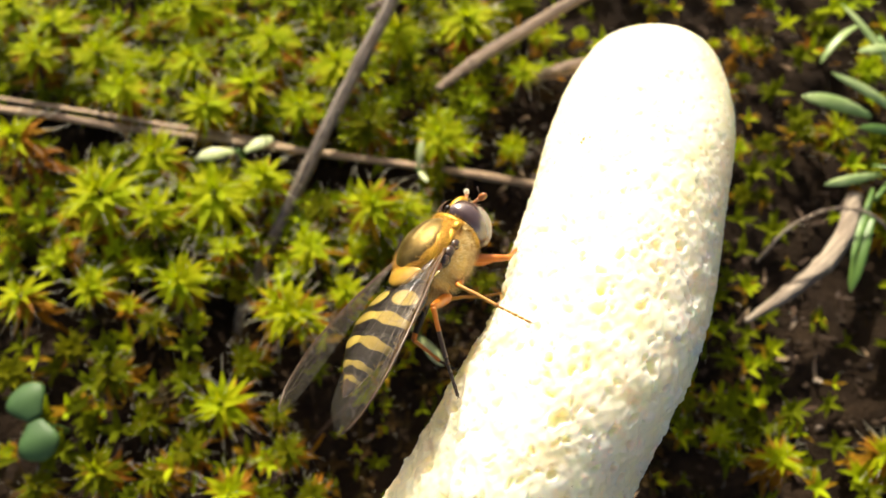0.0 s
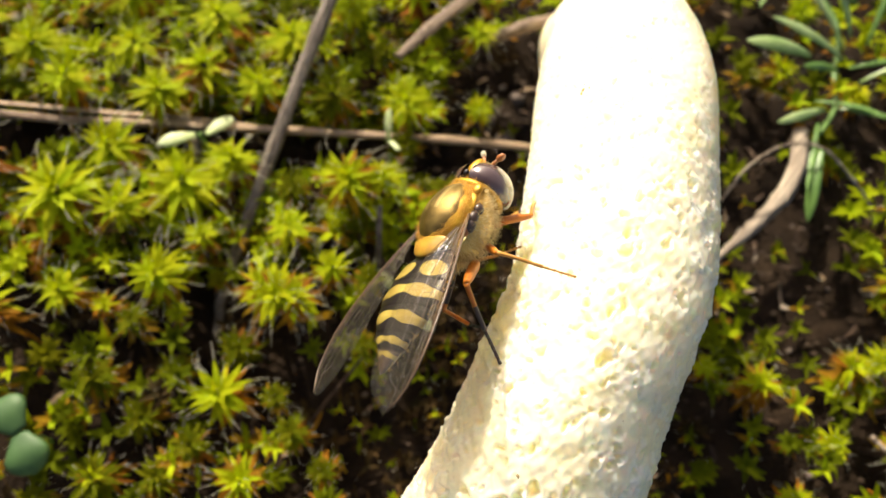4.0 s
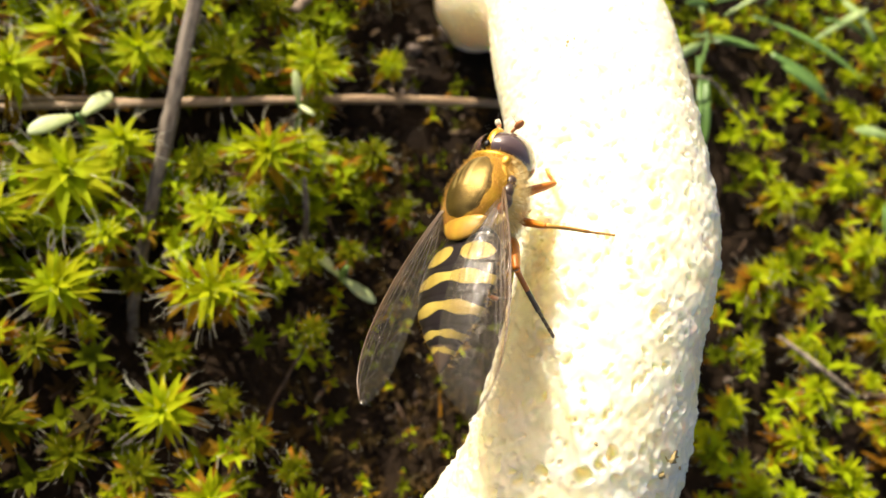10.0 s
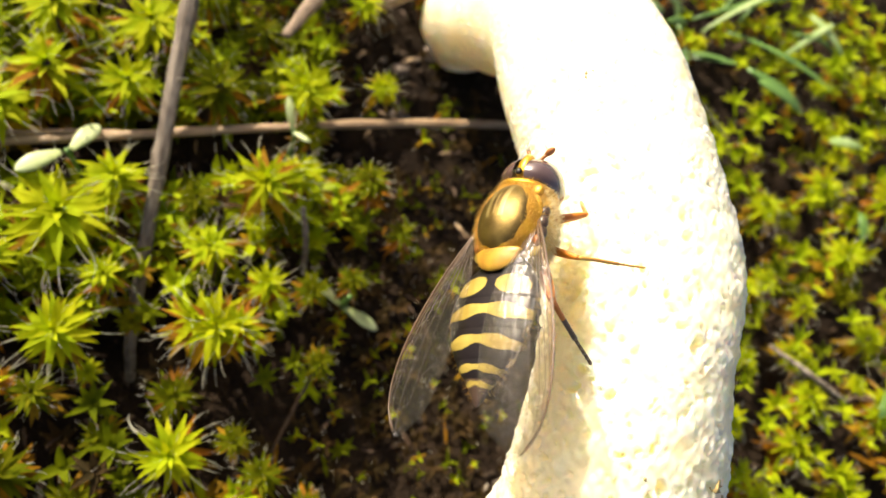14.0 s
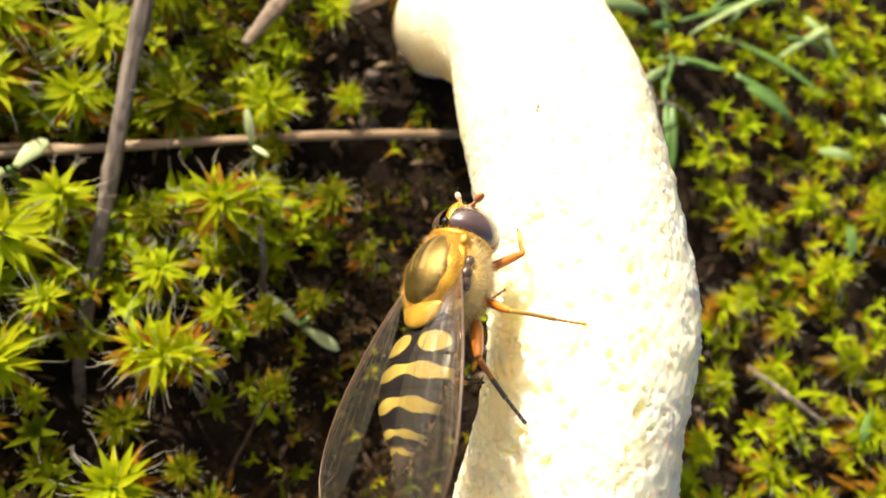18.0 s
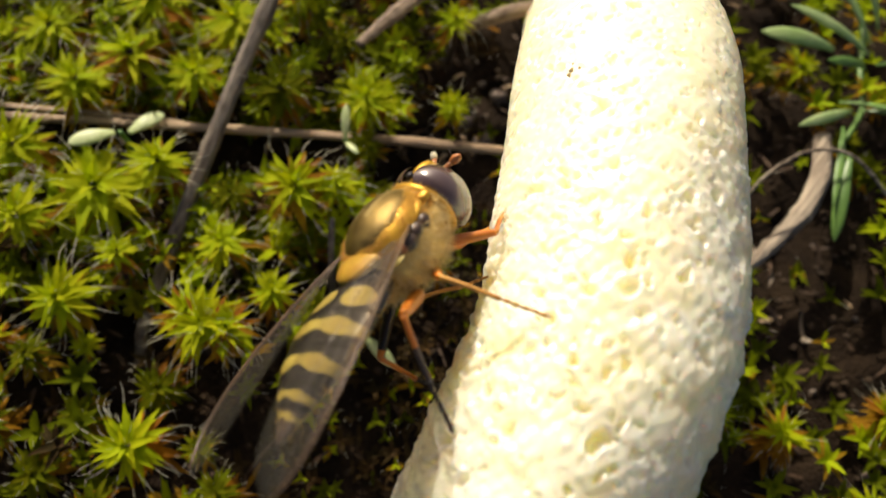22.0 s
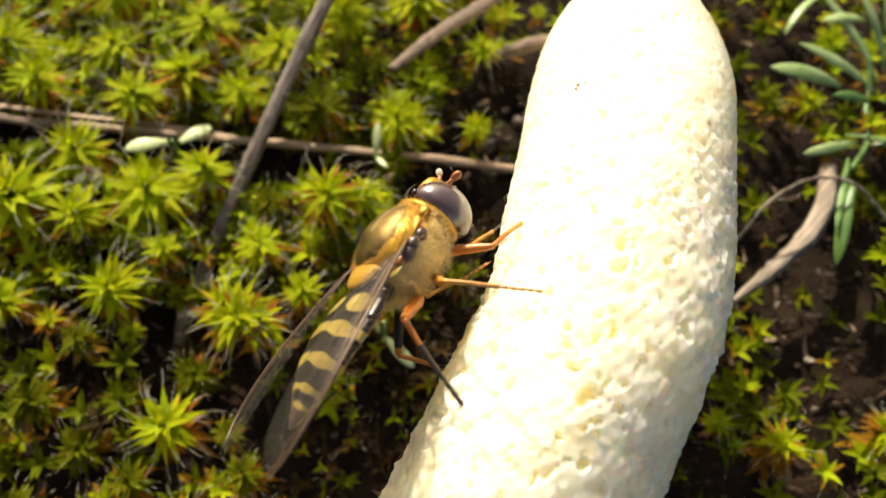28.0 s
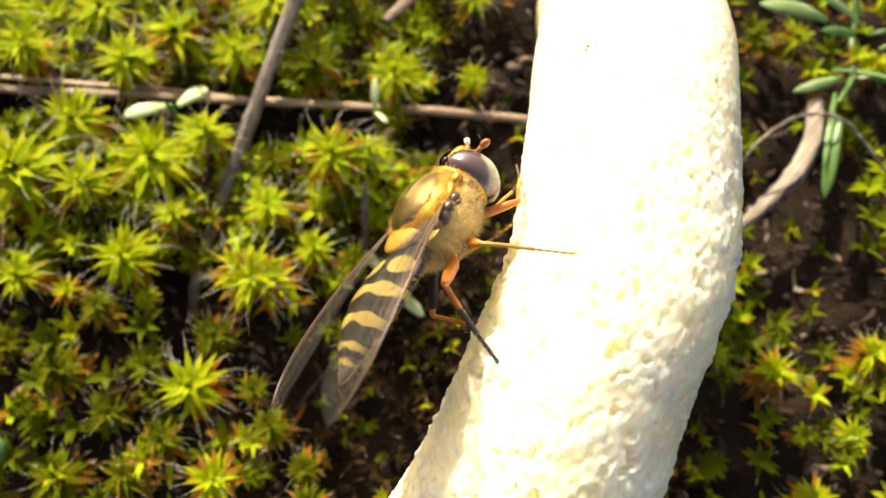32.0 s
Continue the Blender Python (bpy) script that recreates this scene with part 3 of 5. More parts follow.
def moss():
    leaf_meshes()
    g = np.random.RandomState(11)
    made, placed = {}, []
    for x, y, r in FAR_CUSHION + STICK_CUSHION + NEAR_CUSHION + SIDE_CUSHION:
        tone = 2 if (x, y) in RUSTY else 1 if (x, y) in SHADED else 0
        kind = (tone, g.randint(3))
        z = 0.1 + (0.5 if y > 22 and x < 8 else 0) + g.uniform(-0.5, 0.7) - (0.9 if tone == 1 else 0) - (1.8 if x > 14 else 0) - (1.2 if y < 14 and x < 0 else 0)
        m = pose(x * MM, y * MM, z * MM, g.uniform(-14, 6), g.uniform(-10, 10), g.uniform(0, 360))
        if kind in made:
            ob = copy_thing(made[kind], m)
        else:
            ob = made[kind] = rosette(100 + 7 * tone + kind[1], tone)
            ob.matrix_basis = m
        k = r / 2.3 * (1.2 if y > 22 and x < 8 else 1.0)
        ob.scale = (k, k, k)
        placed.append((x, y, r * k * 2.3 / r))
    # smaller stars between and beyond
    joined = {}
    count = 0
    for _ in range(9000):
        x, y = g.uniform(-48, 66), g.uniform(-18, 62)
        near = -40 < x < 45 and -14 < y < 48
        r = g.uniform(1.0, 2.0) if near else g.uniform(1.5, 2.6)
        if bare(x, y) or over_straw(x, y) or any((x - a) ** 2 + (y - b) ** 2 < ((0.52 if y > 20 or x > 15 else 0.62) * (r + c)) ** 2 for a, b, c in placed):
            continue
        # more darkened stars low on the left and beside the stalk, painting shade
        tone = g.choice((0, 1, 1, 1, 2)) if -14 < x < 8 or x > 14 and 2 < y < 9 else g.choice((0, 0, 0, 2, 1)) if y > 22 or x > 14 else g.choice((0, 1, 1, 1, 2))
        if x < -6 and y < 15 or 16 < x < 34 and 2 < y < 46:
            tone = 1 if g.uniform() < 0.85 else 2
        kind = (tone, g.randint(3))
        m = pose(x * MM, y * MM, (-1.3 + g.uniform(-1.0, 0.7) - (1.4 if x > 14 else 0)) * MM, g.uniform(-20, 12), g.uniform(-16, 16), g.uniform(0, 360))
        if kind in joined:
            ob = copy_thing(joined[kind], m)
        else:
            ob = joined[kind] = rosette_joined(300 + 9 * tone + kind[1], tone)
            ob.matrix_basis = m
        k = r / 2.45
        ob.scale = (k, k, k)
        placed.append((x, y, r))
        count += 1
        if count >= 290:
            break
    # low stars and sprigs that fill the hollows
    pieces = []
    for k in range(5500):
        x, y = (g.uniform(-62, 84), g.uniform(-28, 74)) if k < 3000 else (g.uniform(-10, 24), g.uniform(-4, 30)) if k < 4300 else (g.uniform(-44, 6), g.uniform(20, 50))
        open_soil = bare(x, y)
        if over_straw(x, y) or 15 < x < 34 and 12 < y < 46 and g.uniform() < 0.5:
            continue
        if 3000 <= k < 4300 and not open_soil or open_soil and g.uniform() < 0.15:
            continue
        side = x > 15 and not open_soil
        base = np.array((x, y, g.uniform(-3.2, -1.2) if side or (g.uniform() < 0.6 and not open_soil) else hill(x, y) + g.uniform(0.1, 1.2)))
        # open soil and the stalk's right get mostly darkened colours, standing in for shade
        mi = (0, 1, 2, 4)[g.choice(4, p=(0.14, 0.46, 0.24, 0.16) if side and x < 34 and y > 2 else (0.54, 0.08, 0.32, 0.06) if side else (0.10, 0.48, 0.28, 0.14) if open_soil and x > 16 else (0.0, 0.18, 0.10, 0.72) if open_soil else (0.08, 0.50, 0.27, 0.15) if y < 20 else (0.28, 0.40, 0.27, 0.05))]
        n, size = (g.randint(4, 9), g.uniform(0.4, 1.0) if x < 16 else g.uniform(0.7, 1.5)) if open_soil else (g.randint(8, 14), g.uniform(0.9, 1.7))
        lean, way = g.uniform(0, 0.5), g.uniform(0, 6.28)
        for i in range(n):
            az = i * 6.283 / n * 2 + g.uniform(-0.3, 0.3)
            a, b = moss_leaf(size * g.uniform(0.7, 1.2), 0.32 * size, (15 if i % 2 else 48) + 25 * lean * math.cos(az - way) + g.uniform(-8, 8), g.uniform(10, 40), az, base, 0.4, 3, g.uniform(-0.2, 0.2))
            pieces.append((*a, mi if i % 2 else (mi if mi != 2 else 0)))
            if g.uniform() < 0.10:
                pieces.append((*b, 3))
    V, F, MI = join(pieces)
    tagged(ob_mesh("moss_undergrowth", V, F, [MOSS, MOSS_SHADED, MOSS_OLD, HAIR, MOSS_DEAD_SHADED], None, "", MI), "low tangled green and rusty moss sprigs over the soil", "moss", kind="stuff")


# ---- loose things on the ground ----
def stick(name, label, P, r, mat, seed, flat=1.0, knots=()):
    C = spline(P, 14)
    g = np.random.RandomState(seed)
    C = C + np.cumsum(g.normal(0, 0.02, C.shape), axis=0) * 0.6
    rr = np.interp(np.linspace(0, 1, len(C)), np.linspace(0, 1, len(r)), r)
    for k in knots:
        rr = rr * (1 + 0.16 * np.exp(-((np.linspace(0, 1, len(C)) - k) / 0.02) ** 2))
    V, F = tube(C, rr, 20, flat, 0.05, seed, 0.13)
    root = thing(name, label, "twig")
    ob_mesh("shaft", V, F, mat, root)
    if rr.max() > 0.25:
        for i in range(5):
            a = g.randint(2, len(C) - 12)
            n = g.randint(6, 11)
            q, w = g.uniform(0, 6.28), rr[a:a + n]
            _, N, B = rings(C)
            side = N[a:a + n] * math.cos(q) + B[a:a + n] * flat * math.sin(q)
            V, F = tube(C[a:a + n] + side * w[:, None] * 0.93, np.interp(np.linspace(0, 1, n), (0, 0.2, 0.8, 1), (0.03, 0.12, 0.1, 0.02)) * w / 0.5, 5, 0.6)
            ob_mesh("bark_strip", V, F, mat, root)
    return root


def debris():
    stick("twig", "straight grey-brown dry twig lying across the moss", [(-3.3, 43.5, 3.4), (-5.92, 38.0, 2.0), (-8.51, 32.5, 0.6), (-11.1, 27.0, -0.9), (-13.5, 22.0, -2.4), (-15.4, 17.8, -3.9), (-16.1, 15.9, -5.8)],
          (0.54, 0.52, 0.50, 0.45, 0.38, 0.3), TWIG, 1, 1.0, (0.22, 0.47, 0.66))
    stick("straw", "long thin weathered brown stem lying under a twig", [(-48, 36.7, -2.2), (-34, 34.06, -1.5), (-26, 32.6, -1.5), (-18, 31.35, -1.5), (-10, 30.05, -1.5), (-2, 28.72, -1.5), (6, 27.4, -1.7), (14.5, 26.0, -2.8), (20, 25.2, -4.8)],
          (0.30, 0.32, 0.30, 0.29, 0.34, 0.3), STRAW, 2, 0.7, (0.3, 0.52, 0.7))
    stick("straw", "thin split strand lying along a brown stem", [(-48, 37.8, -2.0), (-34, 34.9, -1.3), (-26, 33.3, -1.2), (-18, 31.9, -1.25), (-13, 30.95, -1.35), (-10.5, 30.4, -1.6)], (0.17, 0.2, 0.2, 0.16, 0.08), STRAW, 12, 0.6, (0.4,))
    stick("broken_twig", "short broken brown twig with a split end", [(-0.8, 34.2, 0.8), (1.6, 36.2, 1.1), (4.1, 38.2, 1.2), (11.0, 43.0, 1.4), (17.5, 47.0, 0.6)], (0.32, 0.5, 0.52, 0.5, 0.45), BARK, 3, 0.7, (0.3,))
    stick("broken_twig", "thin dry twig tip resting on moss", [(-6.3, 40.6, 2.6), (-2.2, 43.2, 2.2), (4.5, 47.5, 1.0)], (0.26, 0.32, 0.3), BARK, 4)
    stick("broken_twig", "thin dark stem half buried in soil", [(6.5, 36.6, -1.2), (10.5, 37.4, -0.6), (15.5, 38.6, -1.6)], (0.4, 0.5, 0.4), BARK, 6)
    stick("bleached_twig", "bleached peeling twig with a pointed pale end", [(21.0, 16.4, -2.3), (23.2, 17.7, -2.1), (25.4, 19.2, -1.9), (27.4, 20.8, -1.8), (29.3, 23.2, -1.9), (31.0, 26.5, -2.6)], (0.18, 0.38, 0.5, 0.6, 0.62, 0.55), PALE_TWIG, 5, 0.8, (0.3, 0.55))
    stick("fine_root", "thin curved pale rootlet above the soil", [(22.6, 21.0, -2.5), (24.0, 22.4, 0.2), (27.0, 23.6, 1.0), (30.0, 22.9, 0.8), (33.5, 19.8, -1.5), (35.0, 18.0, -4.0)], (0.10, 0.11, 0.10), PALE_TWIG, 7)
    stick("fine_root", "thin branching brown rootlet on bare soil", [(-9.4, 8.6, -4.6), (-7.6, 10.4, -4.3), (-5.8, 12.0, -4.0), (-4.4, 13.4, -4.2)], (0.09, 0.09, 0.07), STEM, 8)
    stick("fine_root", "thin straw sliver among side moss", [(27.5, 2.6, -1.2), (30.0, -1.2, -0.9), (32.2, -3.6, -1.4)], (0.16, 0.2, 0.12), PALE_TWIG, 9)
    stick("fine_root", "short upright brown stem in the moss", [(-3.9, 19.2, -4.5), (-3.6, 20.6, -1.4), (-3.4, 22.4, -0.4)], (0.22, 0.2, 0.16), TWIG, 10)
    # dead scraps of leaf and stem over the open soil
    g = np.random.RandomState(33)
    pieces = []
    for _ in range(900):
        x, y = g.uniform(-30, 45), g.uniform(-14, 46)
        if not bare(x, y) and g.uniform() < 0.5:
            continue
        a, b = moss_leaf(g.uniform(0.6, 2.2), g.uniform(0.12, 0.4), g.uniform(-10, 30), g.uniform(-30, 60), g.uniform(0, 6.28), (x, y, hill(x, y) + g.uniform(0.05, 0.5)), 0.3, 4, g.uniform(-0.3, 0.3))
        pieces.append((*a, int(g.choice(4, p=(0.68, 0.12, 0.12, 0.08)))))
    V, F, MI = join(pieces)
    tagged(ob_mesh("leaf_litter", V, F, [STEM, MOSS_OLD, STRAW, PALE_TWIG], None, "", MI), "dead brown scraps of moss and stem on soil", "litter", kind="stuff")
    # crumbs and grains
    g = np.random.RandomState(21)
    shapes = []
    for i in range(4):
        V, F = blob((0, 0, 0), (1, 0.8, 0.7), 8, 11)
        V = V * (1 + 0.36 * g.uniform(-1, 1, (len(V), 1)))
        shapes.append((V, F))
    pieces = []
    for _ in range(2600):
        x, y = g.uniform(-30, 45), g.uniform(-14, 46)
        if not bare(x, y) and g.uniform() < 0.6:
            continue
        V, F = shapes[g.randint(4)]
        k = g.uniform(0.10, 0.42) ** 1.3
        pieces.append((V * k + (x, y, hill(x, y) + k * 0.3), F, int(g.uniform() < 0.05)))
    V, F, MI = join(pieces)
    tagged(ob_mesh("soil_crumbs", V, F, [CRUMB, STONE], None, "", MI), "loose brown soil crumbs and grey grains", "soil", kind="stuff")
    for x, y, s in ((7.6, 29.6, 0.8), (9.2, 33.4, 0.7), (12.8, 34.6, 0.9), (6.8, 31.4, 0.5), (8.8, 27.8, 0.45)):
        V, F = shapes[int(s * 10) % 4]
        ob = ob_mesh("pebble", V * s, F, STONE)
        tagged(at(ob, x, y, hill(x, y) + s * 0.4, rz=s * 500), "small rough grey grain on bare soil", "stone", "grains on the soil")


def club_leaf(L, w, thick, bend=20):
    """A fleshy leaf, narrow at its foot and round at its end, along +y."""
    s = np.linspace(0, 1, 13)
    ang = -np.radians(bend) * s
    y = np.concatenate([[0], np.cumsum(np.cos(ang[1:]))]) * L / 12
    z = np.concatenate([[0], np.cumsum(np.sin(ang[1:]))]) * L / 12
    wd = w * (0.28 + 0.72 * np.sin(np.pi * np.clip(s * 0.62 + 0.12, 0, 1)) ** 2) * np.sqrt(np.clip(1 - (s / 1.001) ** 7, 0, 1))
    a = np.linspace(0, 2 * np.pi, 12, endpoint=False)
    V = np.stack([np.outer(wd, np.cos(a)), y[:, None] + 0 * a[None], z[:, None] + np.outer(wd * thick, np.sin(a)) + 0.10 * np.outer(wd, np.cos(a) ** 2)], -1).reshape(-1, 3)
    return V, grid_faces(13, 12, True) + [tuple(range(12))[::-1]]


def seedlings():
    def plant(name, label, leaves, stem_at, mat, stem_top):
        root = thing(name, label, "seedling")
        sx, sy = stem_at
        V, F = tube(spline([(sx, sy, hill(sx, sy) - 0.3), (sx + 0.2, sy, -1.5), (sx, sy + 0.1, stem_top)], 6), (0.16,), 7)
        ob_mesh("stem", V, F, BLADE, root)
        for x, y, z, L, w, tx, ty, tz in leaves:
            V, F = club_leaf(L, w, 0.35)
            leaf = ob_mesh("leaf", V, F, mat, root)
            d = Vector((tx - x, ty - y, tz - z))
            leaf.matrix_basis = Matrix.Translation(Vector((x, y, z)) * MM) @ d.to_track_quat("Y", "Z").to_matrix().to_4x4()
        return root

    plant("seedling", "pale grey-green seedling with a pair of fleshy leaves", [(-16.0, 28.9, 0.6, 2.7, 0.55, -18.6, 28.0, 1.7), (-15.5, 29.4, -0.3, 2.6, 0.55, -13.4, 31.2, -0.4)], (-15.7, 28.8), LEAF, 0.7)
    plant("seedling", "thin seedling with narrow grey-green leaves", [(-2.2, 15.9, -3.8, 2.9, 0.42, -0.5, 14.0, -3.9), (-2.4, 16.1, -3.6, 3.0, 0.36, -4.0, 18.8, -2.6)], (-2.3, 16.0), LEAF, -3.6)
    plant("seedling", "slender blue-green seedling beside the straw", [(-2.2, 27.8, -0.6, 1.5, 0.2, -1.2, 26.2, 0.4), (-2.2, 27.8, -0.6, 2.4, 0.3, -1.9, 30.0, 0.9)], (-2.2, 27.8), LEAF, -0.5)
    plant("seedling", "round-leaved green seedling with two flat leaves", [(-26.9, 9.3, -0.4, 2.7, 1.35, -28.3, 11.3, -0.1), (-26.9, 9.1, -0.5, 2.7, 1.35, -26.0, 7.0, -0.3)], (-27.0, 9.2), ROUND, -0.4)
    # the larger plant beside the stalk
    root = thing("rosette_plant", "grass-like plant with fleshy green blades and pale tips", "plant")
    V, F = tube(spline([(31.6, 25.4, -1.2), (34, 28, -1.6), (35, 31, -1.7), (37, 36, -1.8), (36, 41, -1.7)], 6), (0.18, 0.22, 0.2), 9)
    ob_mesh("stem", V, F, BLADE, root)
    g = np.random.RandomState(5)
    tips = [(27.0, 24.8, 2.0), (27.2, 18.4, -0.4), (27.4, 32.4, 2.0), (29.0, 38.6, 1.6), (31.8, 36.6, 2.2), (41.8, 19.4, 0.8), (46.0, 30.6, 1.4), (44.0, 36.5, 1.8), (38.5, 42.0, 2.4), (30.5, 29.0, 2.8), (50.5, 25.5, 0.6)]
    feet = [(33.5, 27.6), (31.6, 25.4), (34.0, 31.6), (35.5, 41.5), (38.0, 38.6), (36.4, 26.8), (37.5, 30.4), (38.2, 32.2), (37.2, 34.6), (35.2, 30.6), (43.5, 27.6)]
    for i, ((x, y, z), (fx, fy)) in enumerate(zip(tips, feet)):
        b = Vector((x + (fx - x) * 0.72, y + (fy - y) * 0.72, 0.1))
        d = Vector((x, y, z + 0.9)) - b
        V, F = club_leaf(d.length, 0.36 + 0.10 * (i % 3), 0.45, 24 + 12 * (i % 4))
        leaf = ob_mesh("blade", V, F, PALE_BLADE if i in (0, 2, 3, 4, 7) else BLADE, root, "pale fleshy blade" if i in (0, 2, 3, 4, 7) else "")
        leaf.matrix_basis = Matrix.Translation(b * MM) @ d.to_track_quat("Y", "Z").to_matrix().to_4x4() @ pose(0, 0, 0, 0, g.uniform(-40, 40), 0)
    # long grassy blades of the same plant: foot, tip, half width
    for x0, y0, x1, y1, z1, w, mat in ((35.8, 31.0, 49.6, 30.4, 1.5, 0.34, BLADE), (38.9, 29.2, 46.1, 20.7, 0.6, 0.30, BLADE), (31.9, 28.2, 36.2, 25.1, 1.0, 0.28, BLADE), (31.5, 26.2, 28.0, 20.1, 0.2, 0.26, BLADE),
                                       (41.1, 29.9, 48.1, 33.5, 2.0, 0.30, BLADE), (44.2, 25.6, 49.9, 26.9, 1.2, 0.34, PALE_BLADE), (36.2, 29.6, 43.4, 30.4, 2.4, 0.26, PALE_BLADE), (33.2, 27.4, 36.1, 24.9, 1.2, 0.26, BLADE),
                                       (36.0, 33.0, 31.0, 41.0, 2.6, 0.36, PALE_BLADE), (37.0, 34.0, 34.6, 39.2, 2.8, 0.40, PALE_BLADE), (35.5, 32.0, 29.2, 34.8, 1.8, 0.40, PALE_BLADE), (38.0, 33.0, 42.0, 40.0, 2.6, 0.30, BLADE), (39.0, 31.0, 52.0, 37.0, 2.0, 0.3, BLADE)):
        b = Vector((x0, y0, -0.9))
        d = Vector((x1, y1, z1)) - b
        V, F = club_leaf(d.length, w, 0.4, 30)
        leaf = ob_mesh("blade", V, F, mat, root, "pale fleshy blade" if mat is PALE_BLADE else "")
        leaf.matrix_basis = Matrix.Translation(b * MM) @ d.to_track_quat("Y", "Z").to_matrix().to_4x4() @ pose(0, 0, 0, 14, g.uniform(-25, 25), 0)
    # looser pale blades out among the side moss
    for x, y, z, a, L in ((41, 20, 0, 40, 4.5), (46, 15, 0, 70, 4), (50, 24, 0, 20, 5), (42, 7.2, -1.4, -30, 3), (37, -4, -1.4, 120, 3.4), (52, 14, 0, 10, 4)):
        r2 = thing("grass_blade", "short pale fleshy blade lying among side moss", "grass", "loose blades")
        V, F = club_leaf(L, 0.5, 0.3, 30)
        leaf = ob_mesh("blade", V, F, PALE_BLADE if x > 44 else BLADE, r2)
        r2.matrix_basis = pose(x * MM, y * MM, z * MM, 20, 0, a)


# ---- hoverfly: x to its right, y ahead, z up from its back ----
REST = pose(-0.264 * MM, 11.828 * MM, 18.576 * MM, -9.99, -56.28, -27.27)
LEGS = []


def fuzz(parent, c, r, count, seed, test, length, name="fuzz", mat=None, thick=0.007):
    g = np.random.RandomState(seed)
    pieces = []
    while len(pieces) < count:
        n = g.normal(size=3)
        n /= np.linalg.norm(n)
        p = np.array(c) + n * np.array(r)
        m = n / np.array(r)
        m /= np.linalg.norm(m)
        if not test(p, m):
            continue
        d = m + g.normal(0, 0.35, 3) + np.array((0, -0.25, 0))
        pieces.append((*spike(p - m * 0.03, p + d / np.linalg.norm(d) * length * g.uniform(0.6, 1.25), thick), 0))
    V, F, _ = join(pieces)
    return ob_mesh(name, V, F, mat or FUZZ, parent, "fine cream hairs" if mat else "fine golden hairs")


def abdomen_profile(y):
    ks = (-6.98, -6.7, -6.3, -5.7, -4.9, -4.0, -3.1, -2.4, -1.9, -1.5)
    w = np.interp(y, ks, (0.05, 0.26, 0.52, 1.04, 1.52, 1.80, 1.84, 1.64, 1.30, 0.85))
    up = np.interp(y, ks, (0.04, 0.16, 0.26, 0.38, 0.47, 0.52, 0.52, 0.48, 0.42, 0.3))
    down = np.interp(y, ks, (0.04, 0.14, 0.24, 0.34, 0.42, 0.46, 0.46, 0.44, 0.40, 0.3))
    mid = np.interp(y, ks, (0.02, 0.05, 0.12, 0.24, 0.36, 0.42, 0.42, 0.40, 0.36, 0.3))
    return w, up, down, mid


def yellow_here(x, y, w):
    if -3.28 < y < -1.95:
        return ((abs(x) - 0.92) / 0.72) ** 2 + ((y + 2.60 + 0.12 * abs(x)) / 0.40) ** 2 < 1
    for c, h, bow in ((-3.72, 0.24, 0.08), (-4.84, 0.20, 0.08), (-5.74, 0.11, 0.04), (-6.24, 0.08, 0.03)):
        wave = c + bow * math.cos(3.2 * x / max(w, 0.2)) - 0.05
        if abs(y - wave) < h * (1.0 - 0.25 * math.cos(6.4 * x / max(w, 0.2))):
            return True
    return False


def abdomen(fly):
    cuts = (-1.5, -1.98, -3.24, -4.42, -5.5, -6.12, -6.98)
    for top, end in zip(cuts, cuts[1:]):
        ys = np.linspace(top, end, max(8, int((top - end) / 0.026)))
        w, up, down, mid = abdomen_profile(ys)
        t = np.linspace(0, 1, len(ys))
        swell = 1 + 0.022 * np.sin(np.pi * t) - 0.03 * np.exp(-((1 - t) / 0.06) ** 2)
        a = np.linspace(-0.28, np.pi + 0.28, 104)
        V = np.stack([np.outer(w * swell, np.cos(a)), ys[:, None] + 0 * a[None], mid[:, None] + np.where(np.sin(a) > 0, np.outer(up * swell, np.sin(a)), np.outer(down * swell, np.sin(a)))], -1)
        F = grid_faces(len(ys), 104)
        V = V.reshape(-1, 3)
        cen = np.array([V[list(f)].mean(0) for f in F])
        ww = np.interp(cen[:, 1], ys[::-1], w[::-1])
        MI = [1 if yellow_here(c[0], c[1], q) else 0 for c, q in zip(cen, ww)]
        last = end < -6.5
        ob_mesh("tergite", V, F, [DARK if last else BLACK, YELLOW], fly, "brown tapering tail segment" if last else "glossy black back plate banded with yellow", MI)
    ys = np.linspace(-1.6, -6.9, 70)
    w, up, down, mid = abdomen_profile(ys)
    a = np.linspace(np.pi + 0.2, 2 * np.pi - 0.2, 24)
    V = np.stack([np.outer(w * 0.97, np.cos(a)), ys[:, None] + 0 * a[None], mid[:, None] + np.outer(down, np.sin(a))], -1).reshape(-1, 3)
    ob_mesh("sternite", V, grid_faces(70, 24), YELLOW, fly, "pale yellow belly")
    g = np.random.RandomState(8)
    pieces = []
    for i in range(260):
        y = g.uniform(-6.7, -1.9)
        w, up, down, mid = abdomen_profile(y)
        s = g.choice((-1, 1))
        p = np.array((s * w * 0.98, y, mid + g.uniform(-0.2, 0.1)))
        pieces.append((*spike(p, p + np.array((s * g.uniform(0.1, 0.22), -g.uniform(0.05, 0.2), g.uniform(-0.08, 0.08))), 0.009), 0))
    V, F, _ = join(pieces)
    ob_mesh("edge_hairs", V, F, FUZZ, fly, "short golden hairs along the belly's edge")


